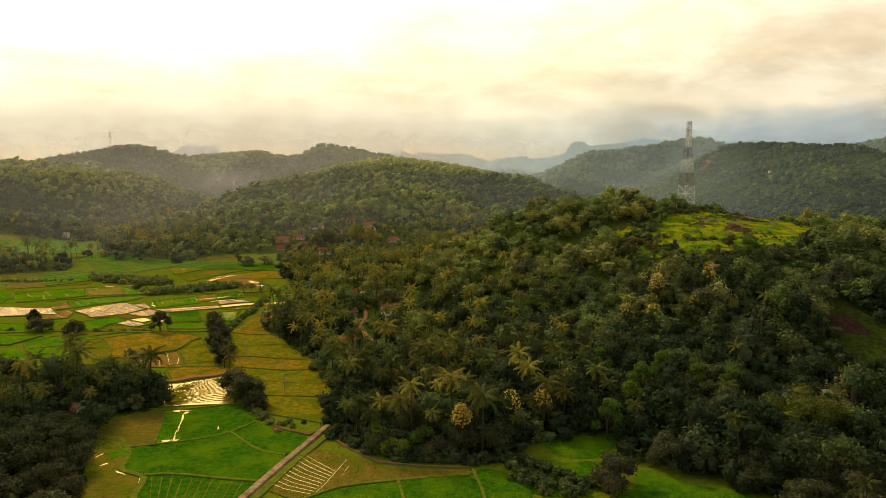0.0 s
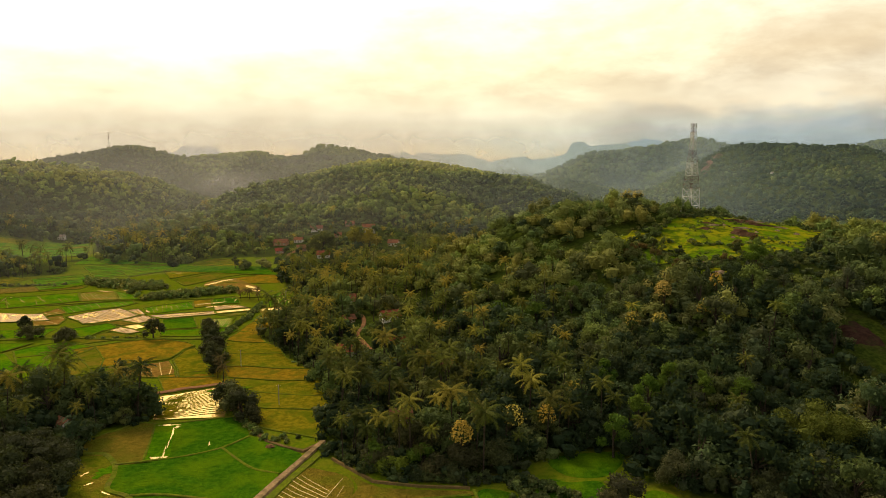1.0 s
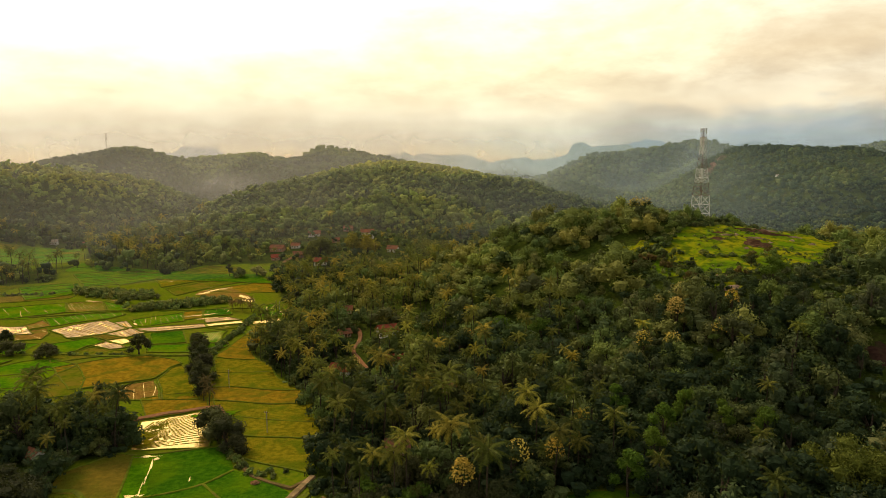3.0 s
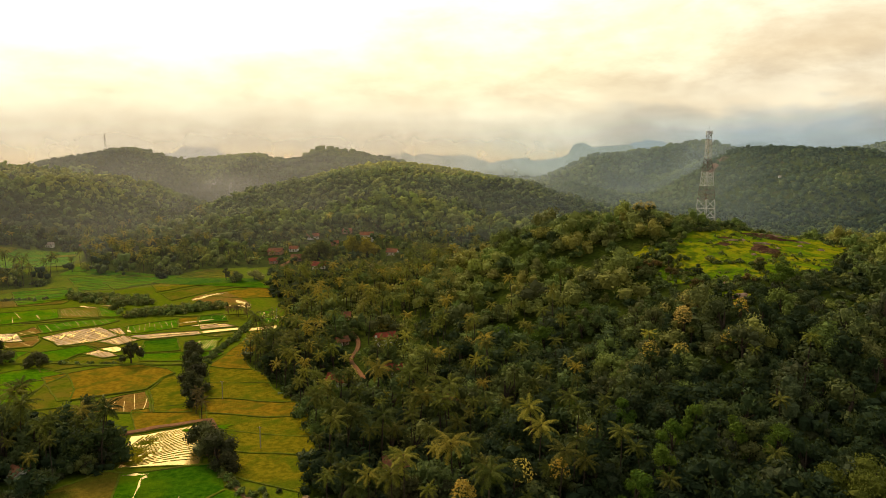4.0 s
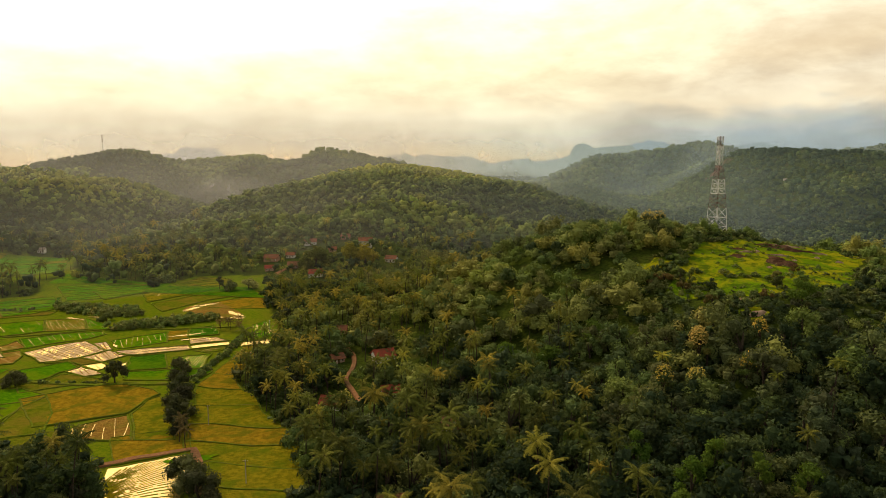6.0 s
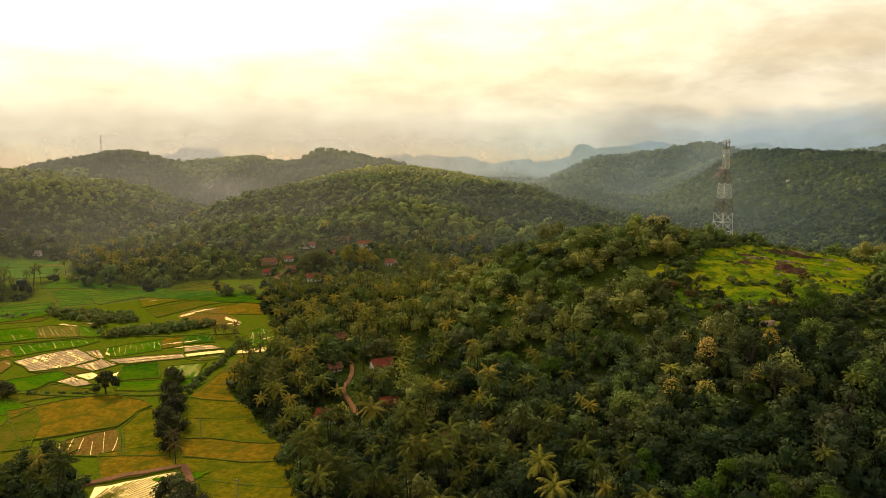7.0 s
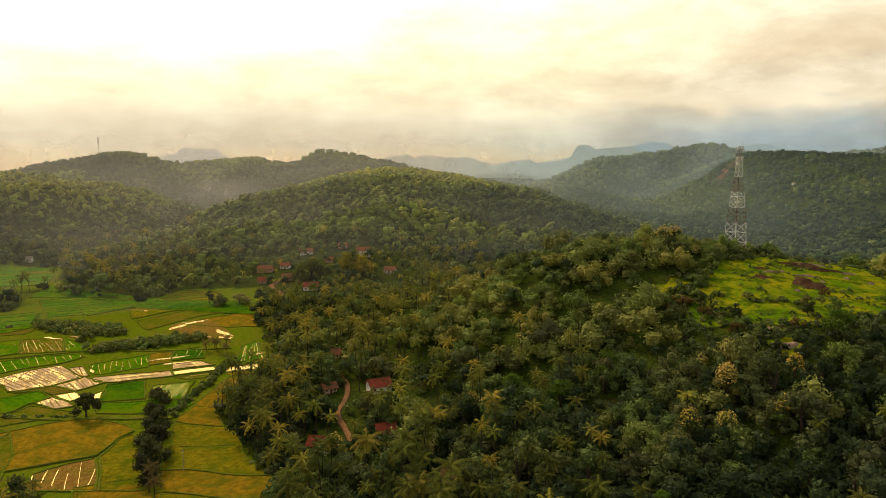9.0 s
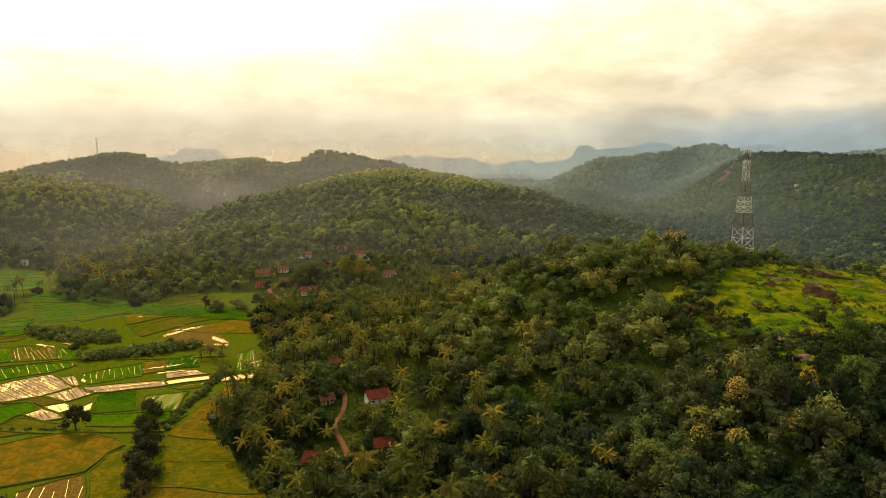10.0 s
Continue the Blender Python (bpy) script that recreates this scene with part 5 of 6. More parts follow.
for k, (tx, ty, th, tw) in enumerate((
        (-147, 349, 11, 9), (-190, 346, 8, 9), (-211, 352, 8, 11), (-226, 372, 7, 7), (-124, 368, 7, 9), (-118, 345, 9, 9), (-111, 332, 10, 9),
        (-106, 318, 11, 10), (-102, 306, 11, 10), (-98, 294, 10, 9), (-80, 252, 10, 9), (-75, 246, 12, 11), (-70, 240, 11, 10),
        (-66, 236, 7, 7), (-160, 560, 8, 9), (-148, 566, 9, 12), (-170, 566, 11, 5),
        (-210, 470, 6, 8), (-228, 580, 6, 9), (48, 176, 10, 11), (44, 172, 8, 8))):
    lone_tree("field_tree", tx, ty, 200 + k, th, tw, FIELD_TREE, LEAF_DARK if ty < 420 else LEAF, category="tree", group="trees among the fields")
for k, (tx, ty, th) in enumerate(((-93, 284, 9), (-89, 279, 7), (-125, 446, 7), (-121, 450, 8), (-128, 452, 6), (-118, 442, 6), (-131, 447, 6))):
    stem, crown = palm_tree(240 + k, th, 3.6, 18, 12)
    t = thing("dry_palm", "half-dry brownish palm on a field bank", "palm tree", "dry palms", pose(tx, ty, 0))
    part("trunk", mesh_of("trunk", *stem, [BARK], smooth=True), t)
    part("crown", mesh_of("crown", *crown, [DRY]), t)


def hedge(name, line, width, height, seed, label, density=0.5, leaf=LEAF_JOINED, tone=(0.45, 0.95)):
    r = np.random.default_rng(seed)
    forms = []
    for (x0, y0), (x1, y1) in zip(line, line[1:]):
        n = max(2, int(math.hypot(x1 - x0, y1 - y0) * density * width / 3))
        for k in range(n):
            u = r.random()
            x, y = x0 + (x1 - x0) * u + r.normal() * width * 0.3, y0 + (y1 - y0) * u + r.normal() * width * 0.3
            s = r.uniform(0.6, 1.1)
            v, t = broad_tree(int(r.integers(1e6)), height * s, height * 1.2 * s, 4, 60, 0.55, 5, wood=False)[1]
            forms.append((v + (x, y, float(ground_height(x, y)) - 0.1 * height, 0, 0, 0), t))
    v, t = join(forms)
    return tagged(new(name, mesh_of(name, v, t, [leaf], tint=np.repeat(r.uniform(*tone, len(forms)), [len(f[0]) for f in forms]))), label, "hedge")


hedge("hedge", [(-258, 507), (-233, 500), (-202, 487)], 14, 5.6, 1, "overgrown green hedge of tall shrubs between fields", 0.75)
hedge("hedge", [(-194, 447), (-183, 455), (-166, 461), (-146, 472)], 12, 5.4, 2, "overgrown green hedge of tall shrubs between fields", 0.75)
hedge("hedge", [(-112, 350), (-112, 366), (-113, 378), (-111, 392), (-112, 415), (-112, 432)], 3.6, 2.6, 3, "bright green hedge dividing the fields", 0.9)
hedge("hedge", [(-210, 352), (-180, 350), (-150, 348)], 2.0, 1.8, 4, "low scrubby hedge on a field bank", 0.6)
hedge("hedge", [(-330, 350), (-260, 347), (-225, 350)], 3.0, 2.2, 5, "low scrubby hedge on a field bank", 0.6)
hedge("hedge", [(-46, 222), (-56, 220), (-66, 232), (-72, 244)], 2.5, 2.2, 6, "low scrubby hedge beside the dirt path", 0.9)
hedge("hedge", [(-36, 214), (-20, 197), (0, 192), (24, 190), (34, 182), (44, 172)], 4.0, 3.2, 7, "scrubby bushes along the foot of the wood", 0.9, tone=(0.05, 0.5))
hedge("hedge", [(-35, 246), (-38, 262), (-45, 282), (-53, 298), (-68, 320), (-80, 340), (-86, 360), (-85, 384), (-80, 402)], 4, 3.0, 13, "dense bushes along the edge of the wood", 0.5, tone=(0.02, 0.4))
hedge("hedge", [(-330, 500), (-300, 497), (-275, 500)], 4, 2.4, 9, "low scrubby hedge on a field bank", 0.5)

hedge("shrub_thicket", [(20, 186), (26, 177), (31, 173), (37, 170)], 6, 3.4, 11, "fresh green shrub thicket between small fields", 0.8, tone=(0.15, 0.6))
hedge("shrub_thicket", [(134, 380), (138, 370), (147, 368), (154, 362)], 3, 2.0, 12, "dark scrub line along a grassy ledge", 0.8)

# two spreading old trees by the fields
lone_tree("rain_tree", -120, 197, 501, 15, 27, "huge spreading dark rain tree beside the fields", LEAF_DARK, 44, 7600, 0.42)
lone_tree("rain_tree", -103, 167, 502, 12, 17, "broad dark rain tree beside the fields", LEAF_DARK, 26, 3800, 0.42)
lone_tree("spreading_tree", 113, 203, 503, 17, 29, "wide spreading olive green tree at the foot of the hill", OLIVE_LEAF, 46, 8200, 0.44)
lone_tree("village_tree", -111, 640, 504, 21, 24, "huge round olive tree beside the village houses", OLIVE_LEAF, 24, 2600, 0.8)
for tx, ty in ((-84, 668), (-70, 664)):
    lone_tree("yellowing_tree", tx, ty, 505, 18, 18, "yellow green tree beside the village houses", YELLOW_LEAF, 14, 1300, 0.7)

# flowering and pale-leaved trees in the wood
for k, (tx, ty, th, tw, share) in enumerate(((6, 199, 15, 7, 300), (97, 302, 17, 8, 300), (33, 214, 14, 6, 200), (120, 302, 14, 6, 120), (80, 288, 14, 7, 130),
                                             (90, 284, 13, 7, 110), (108, 284, 13, 6, 110), (22, 211, 15, 8, 110), (-36, 300, 14, 7, 60), (12, 330, 13, 7, 90), (118, 440, 15, 10, 170), (126, 446, 14, 8, 120))):
    t = lone_tree("flowering_tree", tx, ty, 300 + k, th, tw, "tree with golden yellow blossom in the wood", LEAF, 7, 420, 0.40, group="flowering trees")
    petals, share = np.random.default_rng(600 + k), int(share * 1.3)
    way = petals.normal(size=(share, 3))
    way[:, 2] = np.abs(way[:, 2]) * 1.2
    way /= np.linalg.norm(way, axis=1, keepdims=True)
    clump = np.round(petals.normal(size=(share, 3)) * 0.8) * 0.5
    spot = way * (tw * 0.44, tw * 0.44, th * 0.34) * petals.uniform(0.85, 1.12, (share, 1)) + clump * 0.5 + (0, 0, th * 0.62)
    part("blossom", mesh_of("blossom", *cards(spot, way + 0.5 * petals.normal(size=(share, 3)), 0.42, petals), [BLOSSOM]), t, "golden yellow blossom clusters")
for k, (tx, ty, th, tw) in enumerate(((52, 205, 15, 8), (62, 214, 17, 7), (70, 232, 16, 7), (80, 240, 17, 7), (88, 230, 15, 7), (60, 250, 15, 7), (44, 262, 13, 8), (46, 330, 13, 10), (66, 342, 12, 9), (30, 345, 12, 9), (150, 330, 13, 9), (100, 225, 15, 8), (-20, 203, 8, 9), (-6, 200, 8, 8), (-14, 197, 6, 8))):
    lone_tree("pale_green_tree", tx, ty, 330 + k, th, tw, "slender tree with fresh light green leaves", LIME, 9, 620, 0.5, group="fresh green trees")

# ---- the grassy hilltop ----


def outcrop(name, x, y, w, d, h, seed, mat, label):
    r = np.random.default_rng(seed)
    u, a = np.meshgrid(np.linspace(0, 1, 9), np.linspace(0, 6.2832, 28, endpoint=False), indexing="ij")
    edge = 1 + 0.7 * rough_noise(np.cos(a) * 2 + seed * 3.1, np.sin(a) * 2, 1.0, 3)
    px, py = x + u * edge * w * np.cos(a), y + u * edge * d * np.sin(a)
    pz = ground_height(px, py) + h * (1 - u ** 2.5) * (0.75 + 0.8 * rough_noise(px, py, 5.0, 3)) - 0.35 * u
    v = np.stack([px, py, pz], -1).reshape(-1, 3)
    idx = np.arange(9 * 28).reshape(9, 28)
    nx = np.roll(idx, -1, 1)
    q = np.stack([idx[:-1], idx[1:], nx[1:], nx[:-1]], -1).reshape(-1, 4)
    return tagged(new(name, mesh_of(name, v, np.concatenate([q[:, [0, 1, 2]], q[:, [0, 2, 3]]]), [mat])), label, "rock")


for k, (rx, ry, rw, rd, rh, rock) in enumerate(((186, 420, 17, 6.5, 1.6, ROCK), (171, 391, 8, 11, 1.6, ROCK), (152, 398, 4, 4, 0.8, ROCK), (158, 412, 5, 3, 0.7, ROCK), (131, 328, 4, 3, 1.1, PINK_ROCK),
                                                 (132, 343, 4, 3, 0.9, PINK_ROCK), (192, 428, 11, 1.1, 1.0, PINK_ROCK), (176, 403, 8, 1.0, 0.9, PINK_ROCK), (203, 414, 4, 1.2, 0.9, PINK_ROCK), (160, 405, 7, 0.9, 0.8, PINK_ROCK))):
    outcrop("rock_outcrop", rx, ry, rw, rd, rh, 1 + k, rock, "dark brown rock slab bare on the grassy hilltop" if rock is ROCK else "pale weathered rock rib on the grassy hilltop")
for k, (rx, ry) in enumerate(((180, 396), (196, 404), (204, 398), (166, 408), (228, 410), (238, 402), (160, 380))):
    outcrop("boulder", rx, ry, 1.6 + 0.3 * (k % 3), 1.3, 1.1, 20 + k, PINK_ROCK, "pale boulder lying in the hilltop grass")
for k, (cx, cy, cw, cd) in enumerate(((632, 1588, 13, 24), (608, 1580, 14, 26), (582, 1536, 11, 22), (596, 1556, 8, 16))):
    outcrop("cliff", cx, cy, cw, cd, 4.5, 31 + k, RED_CLIFF, "bare brown cliff patch on the wooded hillside")
outcrop("bare_earth", 162, 267, 8, 10, 2.0, 30, DARK_SOIL, "bare reddish earth cut in the wood")

shrub_forms = [broad_tree(400 + k, 2.2, 2.8, 4, 64, 0.36, 5, wood=False) for k in range(3)]
r = np.random.default_rng(41)
sx, sy = r.uniform(92, 300, 1900), r.uniform(330, 500, 1900)
ok = np.any([inside(sx, sy, g) for g in (TOP, *LEDGES)], axis=0) & (rough_noise(sx, sy, 16.0, 2) > np.where((sy < 372) | (sx < 132), -0.06, 0.06))
sx, sy = sx[ok], sy[ok]
scatter("hilltop_shrubs", shrub_forms, np.stack([sx, sy, ground_height(sx, sy) - 0.3, r.uniform(0.3, 0.85, len(sx)), r.uniform(0.4, 0.95, len(sx))], 1),
        [LEAF_JOINED], "low green shrubs dotted over the hilltop grass", "shrubs", 9)
rim = []
for (x0, y0), (x1, y1) in zip(TOP, TOP[1:] + TOP[:1]):
    n = int(math.hypot(x1 - x0, y1 - y0) * 1.3)
    u = r.random(n)
    rim.append(np.stack([x0 + (x1 - x0) * u + r.normal(size=n) * 4.5, y0 + (y1 - y0) * u + r.normal(size=n) * 4.5], 1))
rim = np.concatenate(rim)
rim = rim[rough_noise(rim[:, 0], rim[:, 1], 20.0, 2) > -0.12]
rim_forms = [broad_tree(430 + k, 3.0, 4.0, 4, 72, 0.42, 5, wood=False) for k in range(3)]
scatter("rim_bushes", rim_forms, np.stack([rim[:, 0], rim[:, 1], ground_height(rim[:, 0], rim[:, 1]) - 0.5, r.uniform(0.4, 1.2, len(rim)), r.uniform(0.15, 0.8, len(rim))], 1),
        [LEAF_JOINED], "uneven green bushes round the grassy hilltop", "shrubs", 10)
for k, (tx, ty, th) in enumerate(((105, 384, 4), (109, 380, 5), (101, 378, 4), (113, 366, 5), (119, 346, 5), (170, 376, 3), (140, 340, 4))):
    lone_tree("dry_bush", tx, ty, 450 + k, th, th * 1.3, "half-dry brownish bush on the scrubby slope", DRY, 6, 320, 0.35, group="dry bushes")
for k, (tx, ty) in enumerate(((154, 360), (161, 352), (196, 362), (150, 352), (115, 375), (119, 371), (124, 360))):
    lone_tree("hilltop_tree", tx, ty, 420 + k, 6 + k % 3, 5, "small dark tree on the grassy hilltop", LEAF, 6, 400, 0.35, group="hilltop trees")

# ---- the lattice tower ----


def bar(bm, p0, p1, r, sides=4):
    p0, p1 = Vector(p0), Vector(p1)
    q = (p1 - p0).to_track_quat("Z", "Y").to_matrix()
    ring0, ring1 = [], []
    for k in range(sides):
        o = q @ Vector((r * math.cos(6.2832 * (k + 0.5) / sides), r * math.sin(6.2832 * (k + 0.5) / sides), 0))
        ring0.append(bm.verts.new(p0 + o))
        ring1.append(bm.verts.new(p1 + o))
    for k in range(sides):
        bm.faces.new((ring0[k], ring0[(k + 1) % sides], ring1[(k + 1) % sides], ring1[k]))
    bm.faces.new(ring0[::-1])
    bm.faces.new(ring1)


def box(bm, centre, size, turn=0.0):
    m = Matrix.Translation(centre) @ Matrix.Rotation(turn, 4, "Z") @ Matrix.Diagonal((*size, 1))
    made = bmesh.ops.create_cube(bm, size=1.0, matrix=m)
    return made["verts"]


def lattice_tower(x, y, base, top, half_base, half_top, bands, label, turn=20):
    h = top - base
    t = thing("telecom_tower", label, "telecom tower", at=pose(x, y, base, 0, 0, turn))
    half = lambda z: half_top + (half_base - half_top) * float(np.interp(z / h, (0, 0.29, 0.43, 0.58, 0.72, 0.9, 1), (1, 0.80, 0.58, 0.40, 0.11, 0.02, 0)))  # noqa: E731
    signs = ((-1, -1), (1, -1), (1, 1), (-1, 1))
    z0 = 0.0
    for k, (share, mat) in enumerate(bands):
        z1 = z0 + share * h
        n = 3
        fine = 0.55 if mat is STEEL_RED else 0.85
        for sx_, sy_ in signs:
            bm = bmesh.new()
            bar(bm, (sx_ * half(z0), sy_ * half(z0), z0), (sx_ * half(z1), sy_ * half(z1), z1), (0.30 - 0.02 * k) * fine)
            part("leg", bm, t, mat=mat)
        bm = bmesh.new()
        for j in range(n):
            za, zb = z0 + (z1 - z0) * j / n, z0 + (z1 - z0) * (j + 1) / n
            ha, hb = half(za), half(zb)
            for i in range(4):
                a, b = signs[i], signs[(i + 1) % 4]
                bar(bm, (a[0] * ha, a[1] * ha, za), (b[0] * hb, b[1] * hb, zb), 0.115 * fine, 3)
                bar(bm, (b[0] * ha, b[1] * ha, za), (a[0] * hb, a[1] * hb, zb), 0.115 * fine, 3)
                bar(bm, (a[0] * ha, a[1] * ha, za), (b[0] * ha, b[1] * ha, za), 0.12 * fine, 3)
        part("bracing", bm, t, mat=mat)
        z0 = z1
    for zp in (0.86 * h, 0.97 * h):
        bm = bmesh.new()
        box(bm, (0, 0, zp), (half(zp) * 2 + 1.4, half(zp) * 2 + 1.4, 0.15))
        part("platform", bm, t, mat=STEEL_GREY)
    for k in range(12):
        a = 6.2832 * k / 6 + 0.3 * (k > 5)
        bm = bmesh.new()
        box(bm, ((1.9 - 0.1 * (k % 3)) * math.cos(a), 1.9 * math.sin(a), (0.975 if k < 6 else 0.885) * h + 0.3 * (k % 2)), (0.35, 0.22, 2.4), a)
        part("antenna", bm, t, "pale panel antenna", STEEL_WHITE)
    for k, zp in enumerate((0.90, 0.84, 0.95)):
        bm = bmesh.new()
        a = 1.0 + 2.2 * k
        q = half(zp * h) + 0.5
        bmesh.ops.create_cone(bm, cap_ends=True, segments=14, radius1=0.9, radius2=0.75, depth=0.4,
                              matrix=Matrix.Translation((q * math.cos(a), q * math.sin(a), zp * h)) @ Matrix.Rotation(a, 4, "Z") @ Matrix.Rotation(radians(90), 4, "Y"))
        part("dish", bm, t, "round drum dish", STEEL_WHITE)
    bm = bmesh.new()
    bar(bm, (0, 0, h), (0, 0, h + 3), 0.05)
    part("lightning_rod", bm, t, mat=STEEL_GREY)
    return t


tower_base = float(ground_height(165, 460))
lattice_tower(165, 460, tower_base - 0.5, 114.5, 4.2, 1.05,
              ((0.288, STEEL_WHITE), (0.141, STEEL_RED), (0.149, STEEL_WHITE), (0.137, STEEL_RED), (0.186, STEEL_WHITE), (0.099, STEEL_RED)),
              "tall red and white lattice telecom tower on the hilltop")
mast_base = float(ground_height(-794, 1660))
lattice_tower(-794, 1660, mast_base - 1, 164, 1.5, 0.6, ((0.34, STEEL_RED), (0.33, STEEL_WHITE), (0.33, STEEL_RED)), "slender distant lattice mast on a wooded ridge")

# ---- houses ----
ROOFS = {"red": (TILE_RED, "red tiled"), "rust": (TILE_RUST, "weathered brown tiled"), "pale": (TILE_PALE, "pale sheet")}
WALLS = {"white": (WALL_WHITE, "white plastered"), "mud": (WALL_MUD, "clay plastered")}


def house(x, y, turn, w, d, h, roof, wall):
    z = float(ground_height(x, y))
    t = thing("house", f"{WALLS[wall][1]} house with a {ROOFS[roof][1]} gable roof", "house", "village houses", pose(x, y, z, 0, 0, turn))
    wm, rm = WALLS[wall][0], ROOFS[roof][0]
    rise, eave = d * 0.32, 0.8
    for sy_ in (-1, 1):
        bm = bmesh.new()
        box(bm, (0, sy_ * (d / 2 - 0.12), h / 2 - 0.6), (w, 0.24, h + 1.2))
        part("wall", bm, t, mat=wm)
    for sx_ in (-1, 1):
        bm = bmesh.new()
        x0, x1 = sx_ * (w / 2 - 0.02), sx_ * (w / 2 - 0.26)
        outline = ((-d / 2 + 0.24, -1.2), (d / 2 - 0.24, -1.2), (d / 2 - 0.24, h), (0, h + rise - 0.15), (-d / 2 + 0.24, h))
        a, b = [bm.verts.new((x0, *p)) for p in outline], [bm.verts.new((x1, *p)) for p in outline]
        bm.faces.new(a)
        bm.faces.new(b[::-1])
        for k in range(5):
            bm.faces.new((a[k], a[(k + 1) % 5], b[(k + 1) % 5], b[k]))
        bmesh.ops.recalc_face_normals(bm, faces=bm.faces)
        part("gable_wall", bm, t, mat=wm)
    slope = rise / (d / 2)
    for sy_ in (-1, 1):
        bm = bmesh.new()
        y1 = sy_ * (d / 2 + eave)
        z1 = h - slope * eave
        a = [bm.verts.new(p) for p in ((-w / 2 - 0.6, 0, h + rise), (w / 2 + 0.6, 0, h + rise), (w / 2 + 0.6, y1, z1), (-w / 2 - 0.6, y1, z1))]
        b = [bm.verts.new(v.co + Vector((0, 0, 0.2))) for v in a]
        bm.faces.new(a)
        bm.faces.new(b[::-1])
        for k in range(4):
            bm.faces.new((a[k], a[(k + 1) % 4], b[(k + 1) % 4], b[k]))
        bmesh.ops.recalc_face_normals(bm, faces=bm.faces)
        part("roof_slope", bm, t, mat=rm)
    bm = bmesh.new()
    bar(bm, (-w / 2 - 0.62, 0, h + rise + 0.16), (w / 2 + 0.62, 0, h + rise + 0.16), 0.16, 6)
    part("ridge_cap", bm, t, mat=rm)
    for storey in range(2 if h > 5 else 1):
        zw = 1.5 + 2.7 * storey
        for k, wx in enumerate((-w * 0.32, 0.0, w * 0.32)):
            bm = bmesh.new()
            if k == 1 and storey == 0:
                box(bm, (wx, -d / 2 - 0.02, 1.0), (1.1, 0.12, 2.05))
                leaf_door = part("door", bm, t, "dark timber door", TIMBER)
                bm = bmesh.new()
                for off, wide, up, z0 in ((-0.62, 0.14, 2.2, 1.1), (0.62, 0.14, 2.2, 1.1), (0, 1.38, 0.14, 2.13)):
                    box(bm, (wx + off, -d / 2 - 0.05, z0), (wide, 0.18, up))
                part("door_frame", bm, leaf_door, "pale timber door frame", WALL_WHITE)
            else:
                box(bm, (wx, -d / 2 - 0.02, zw), (1.2, 0.12, 1.2))
                opening = part("window", bm, t, "dark shuttered window", TIMBER)
                bm = bmesh.new()
                box(bm, (wx, -d / 2 - 0.10, zw - 0.68), (1.5, 0.3, 0.12))
                part("window_sill", bm, opening, "pale plaster window sill", WALL_WHITE)
                bm = bmesh.new()
                for off in (-0.66, 0.66):
                    box(bm, (wx + off, -d / 2 - 0.05, zw), (0.12, 0.18, 1.4))
                box(bm, (wx, -d / 2 - 0.05, zw + 0.66), (1.44, 0.18, 0.12))
                part("window_frame", bm, opening, "pale window frame", WALL_WHITE)


for row in HOUSES:
    house(*row)

# utility poles along the fields
for px, py in ((-92, 372), (-88, 300), (-60, 252), (-100, 440)):
    t = thing("utility_pole", "thin weathered concrete utility pole in a field", "utility pole", "utility poles", pose(px, py, 0))
    bm = bmesh.new()
    bar(bm, (0, 0, -0.5), (0, 0, 8.0), 0.13, 8)
    part("pole", bm, t, mat=STEEL_GREY)
    bm = bmesh.new()
    box(bm, (0, 0, 7.6), (1.6, 0.12, 0.12))
    arm = part("crossarm", bm, t, mat=TIMBER)
    for ix in (-0.7, 0.0, 0.7):
        bm = bmesh.new()
        bar(bm, (ix, 0, 7.66), (ix, 0, 7.84), 0.05, 6)
        part("insulator", bm, arm, "white ceramic insulator", WALL_WHITE)
t = thing("earth_heap", "heap of red bricks and earth beside the path", "heap", at=pose(-54, 214.5, 0.4))
v, tr = ball(4, 14, -0.1)
part("heap", mesh_of("heap", v * (1.5, 1.1, 0.7) * (1 + 0.12 * np.random.default_rng(5).normal(size=(len(v), 1))), tr, [RED_EARTH]), t)

# ---- distance: mountains with haze in their glow, and sheets of haze and valley mist ----


# emission in a flat hazy colour stands in for air over far mountains
def haze_glow(name, colour, strength):
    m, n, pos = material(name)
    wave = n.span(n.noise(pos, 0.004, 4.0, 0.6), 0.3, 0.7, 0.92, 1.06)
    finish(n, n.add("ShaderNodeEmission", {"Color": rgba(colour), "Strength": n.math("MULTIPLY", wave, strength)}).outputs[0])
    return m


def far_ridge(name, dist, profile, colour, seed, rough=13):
    """A far mountain ridge as a solid range, haze painted into its glowing colour; profile: x and height along its
    crest.
    """
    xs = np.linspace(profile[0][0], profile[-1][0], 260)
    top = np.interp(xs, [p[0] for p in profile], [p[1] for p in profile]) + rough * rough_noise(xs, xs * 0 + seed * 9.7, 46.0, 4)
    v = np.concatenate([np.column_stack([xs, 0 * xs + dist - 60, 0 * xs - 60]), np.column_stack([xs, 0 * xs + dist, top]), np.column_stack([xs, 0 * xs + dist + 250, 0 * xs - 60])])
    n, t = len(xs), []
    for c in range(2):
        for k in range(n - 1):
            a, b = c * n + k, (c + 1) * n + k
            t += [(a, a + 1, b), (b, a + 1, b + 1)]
    return tagged(new(name, mesh_of(name, v, t, [haze_glow(name, colour, 1.0)], smooth=True)), "far mountain ridge with blue-grey haze put into its glow", "mountain", kind="structure")


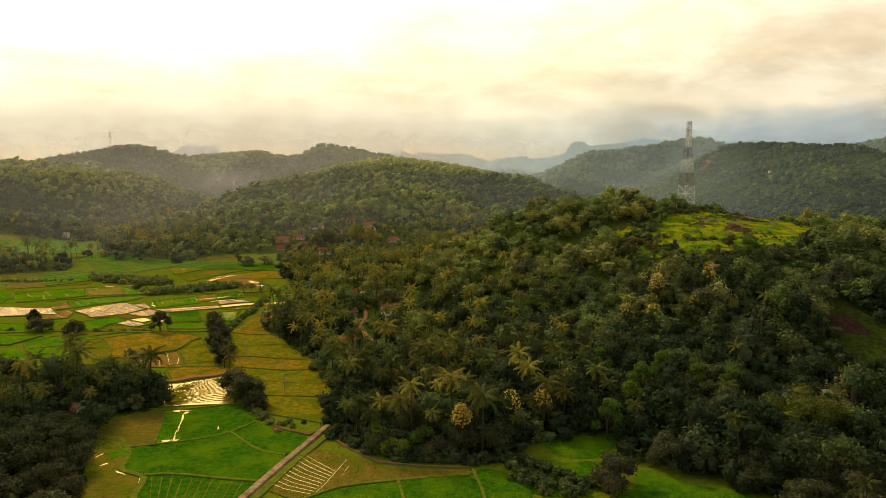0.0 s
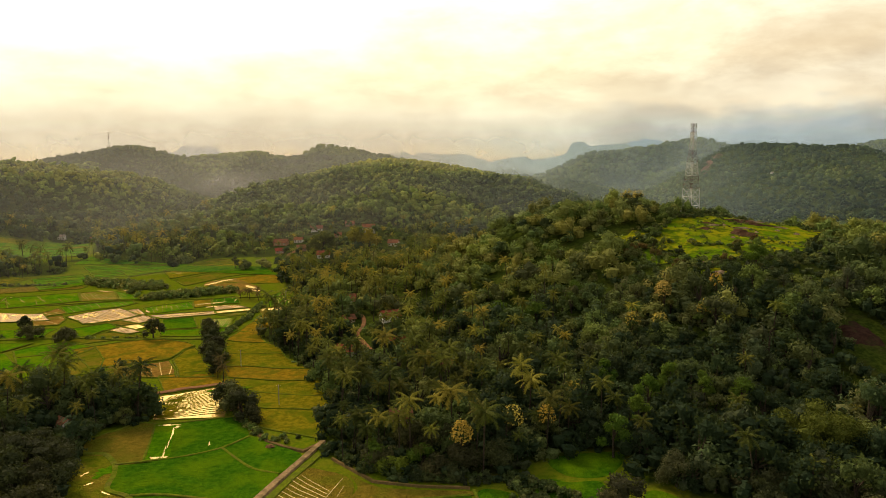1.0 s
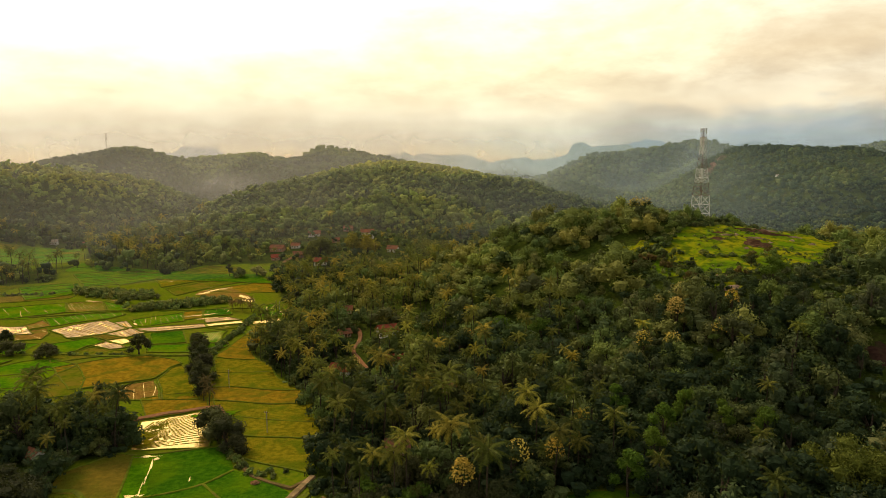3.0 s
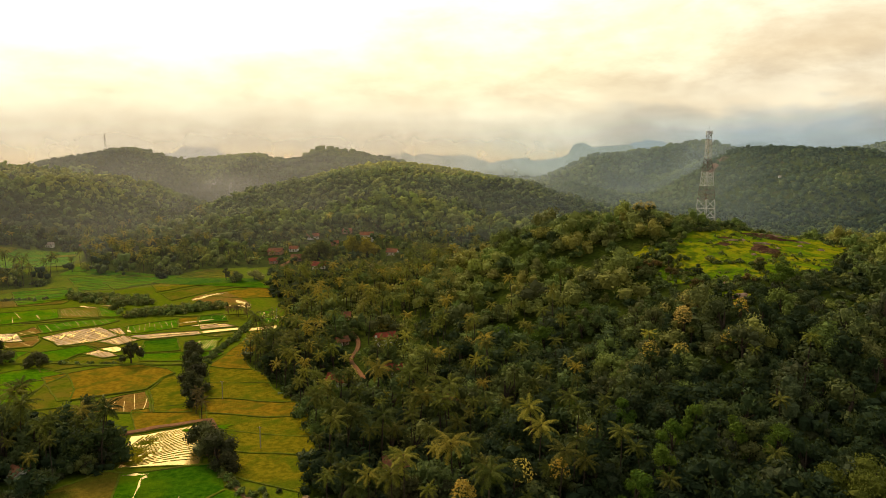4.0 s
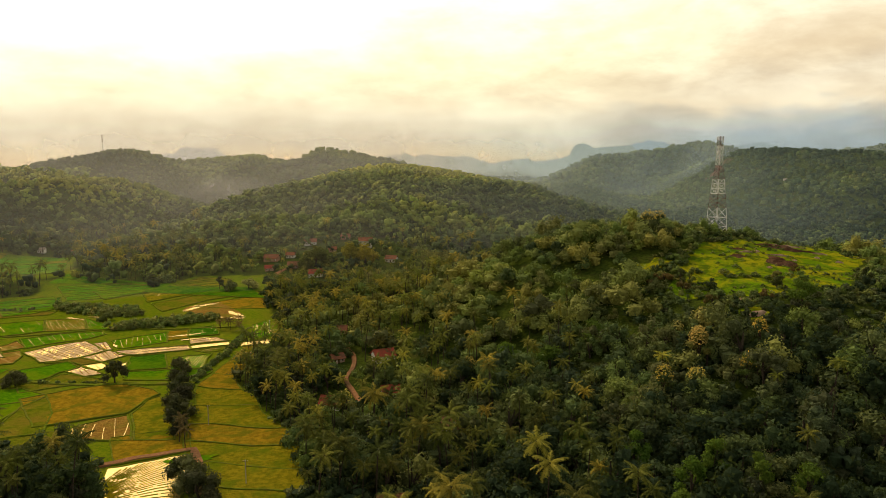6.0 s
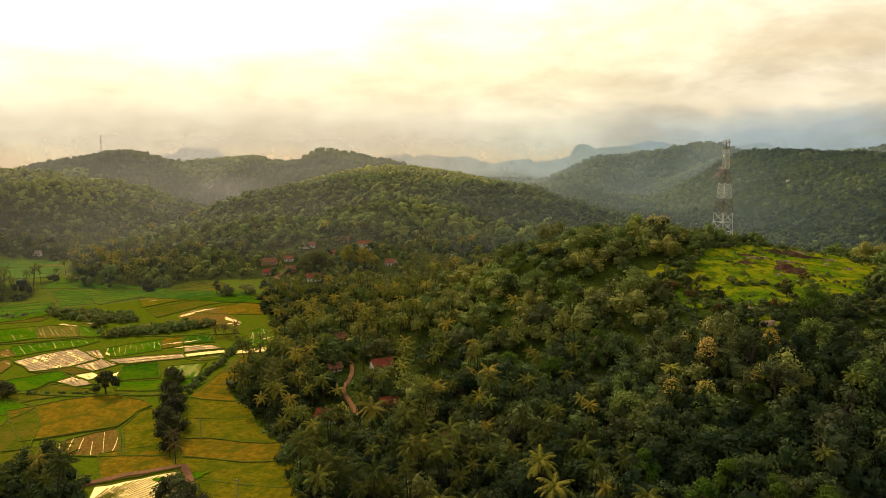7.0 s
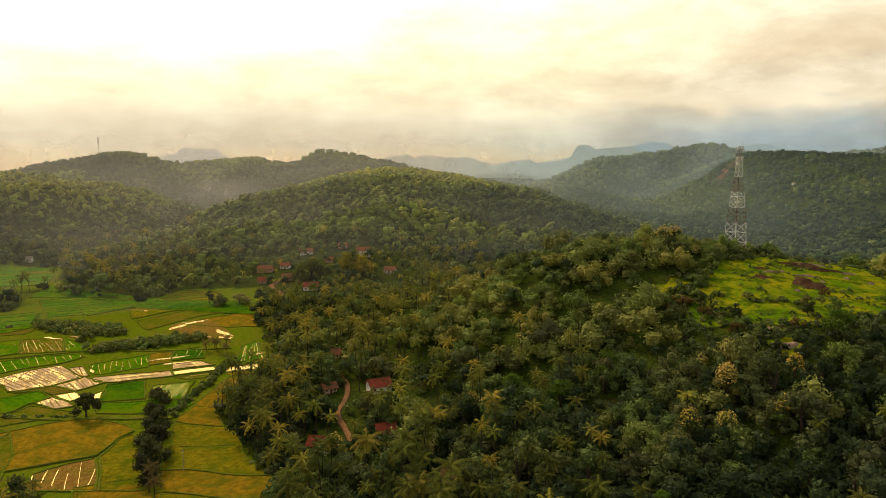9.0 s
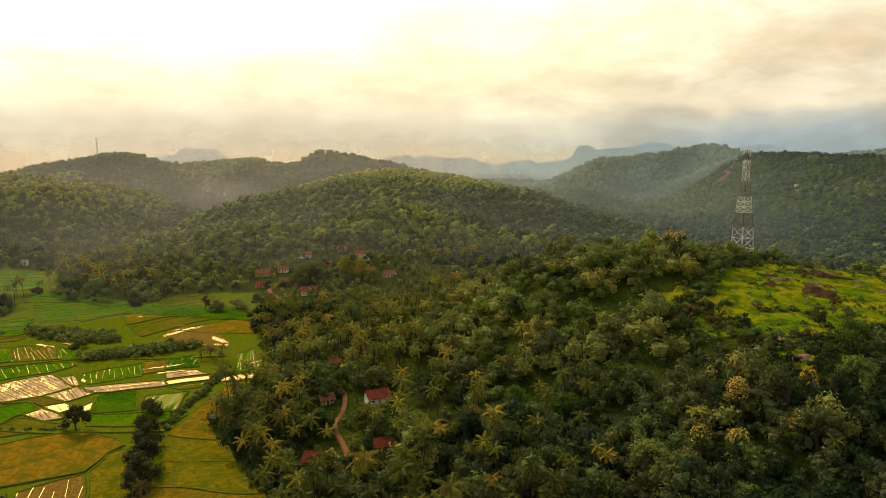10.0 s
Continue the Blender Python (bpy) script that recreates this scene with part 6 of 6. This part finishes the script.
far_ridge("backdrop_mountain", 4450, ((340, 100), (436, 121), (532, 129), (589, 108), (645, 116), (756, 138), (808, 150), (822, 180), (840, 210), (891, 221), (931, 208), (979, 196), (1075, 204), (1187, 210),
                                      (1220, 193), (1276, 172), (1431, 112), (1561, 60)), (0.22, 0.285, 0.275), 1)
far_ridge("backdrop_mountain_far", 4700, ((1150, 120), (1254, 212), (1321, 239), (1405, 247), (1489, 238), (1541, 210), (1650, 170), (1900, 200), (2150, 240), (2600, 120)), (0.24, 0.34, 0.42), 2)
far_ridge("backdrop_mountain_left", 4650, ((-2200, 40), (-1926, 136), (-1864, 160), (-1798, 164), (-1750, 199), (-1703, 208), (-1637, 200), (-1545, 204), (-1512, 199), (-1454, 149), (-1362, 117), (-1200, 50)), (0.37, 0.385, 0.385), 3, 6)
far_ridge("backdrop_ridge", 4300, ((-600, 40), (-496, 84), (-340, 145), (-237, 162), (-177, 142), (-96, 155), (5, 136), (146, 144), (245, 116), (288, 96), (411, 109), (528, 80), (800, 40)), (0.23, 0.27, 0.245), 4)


def haze_mist_material(name, amount, top, fade, bank, right, left):
    m, n, pos = material(name)
    z = n.add("ShaderNodeSeparateXYZ", {0: pos}).outputs[2]
    thin = n.span(z, top - fade, top, 1.0, 0.0)
    patch = n.span(n.noise(pos, 0.0045, 4.0, 0.6), 0.25, 0.75, 0.55, 1.25)
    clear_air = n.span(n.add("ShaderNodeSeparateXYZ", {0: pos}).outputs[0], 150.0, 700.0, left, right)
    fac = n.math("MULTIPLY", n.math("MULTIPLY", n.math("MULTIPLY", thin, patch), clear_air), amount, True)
    if bank:
        x, y, h, reach, extra = bank
        off = n.add("ShaderNodeVectorMath", {0: pos, 1: (x, y, h)}, operation="SUBTRACT").outputs[0]
        flat = n.add("ShaderNodeVectorMath", {0: off, 1: (1.0, 1.0, 2.4)}, operation="MULTIPLY").outputs[0]
        away = n.add("ShaderNodeVectorMath", {0: flat}, operation="LENGTH").outputs["Value"]
        curl = n.span(n.noise(pos, 0.016, 5.0, 0.65, 0.6), 0.3, 0.7, 0.2, 1.3)
        fac = n.math("ADD", fac, n.math("MULTIPLY", n.span(away, 0.0, reach, extra, 0.0), curl), True)
    # haze hue put into the sheet colour: grey on the left, bluer right
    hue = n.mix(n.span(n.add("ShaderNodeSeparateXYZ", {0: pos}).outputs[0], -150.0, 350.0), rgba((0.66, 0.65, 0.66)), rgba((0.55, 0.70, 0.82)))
    white = n.add("ShaderNodeBsdfDiffuse", {"Color": hue}).outputs[0]
    passing = n.add("ShaderNodeBsdfTranslucent", {"Color": hue}).outputs[0]
    lit = n.add("ShaderNodeMixShader", {0: 0.5, 1: white, 2: passing}).outputs[0]
    finish(n, n.add("ShaderNodeMixShader", {0: fac, 1: n.add("ShaderNodeBsdfTransparent").outputs[0], 2: lit}).outputs[0])
    return m


# added see-through sheet for distance haze; bank: a local patch of valley mist
def haze_mist_layer(dist, amount, top, fade, bank=None, right=0.2, left=1.0):
    a = np.radians(np.linspace(-50, 50, 60))
    bend = dist + 40 * rough_noise(a * 9 + dist, a * 0, 1.0, 3)
    x, y = bend * np.sin(a), bend * np.cos(a)
    v = np.concatenate([np.column_stack([x, y, 0 * x - 40]), np.column_stack([x, y, 0 * x + top])])
    t = []
    for k in range(59):
        t += [(k, k + 1, 60 + k), (60 + k, k + 1, 61 + k)]
    return tagged(new("valley_mist", mesh_of("valley_mist", v, t, [haze_mist_material("valley_mist", amount, top, fade, bank, right, left)], smooth=True)),
                  "translucent sheet of added distance haze, with thin valley mist", "mist", kind="stuff")


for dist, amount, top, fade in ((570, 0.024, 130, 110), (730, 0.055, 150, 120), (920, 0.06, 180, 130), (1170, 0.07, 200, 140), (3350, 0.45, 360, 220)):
    haze_mist_layer(dist, amount, top, fade, right=0.45 if 900 < dist < 1300 else 0.7 if dist > 3000 else 0.2)
haze_mist_layer(1790, 0.30, 290, 180, right=0.85, left=0.12)
haze_mist_layer(2300, 0.22, 290, 180)
haze_mist_layer(1480, 0.15, 230, 150, (-425, 1410, 48, 95, 0.24))
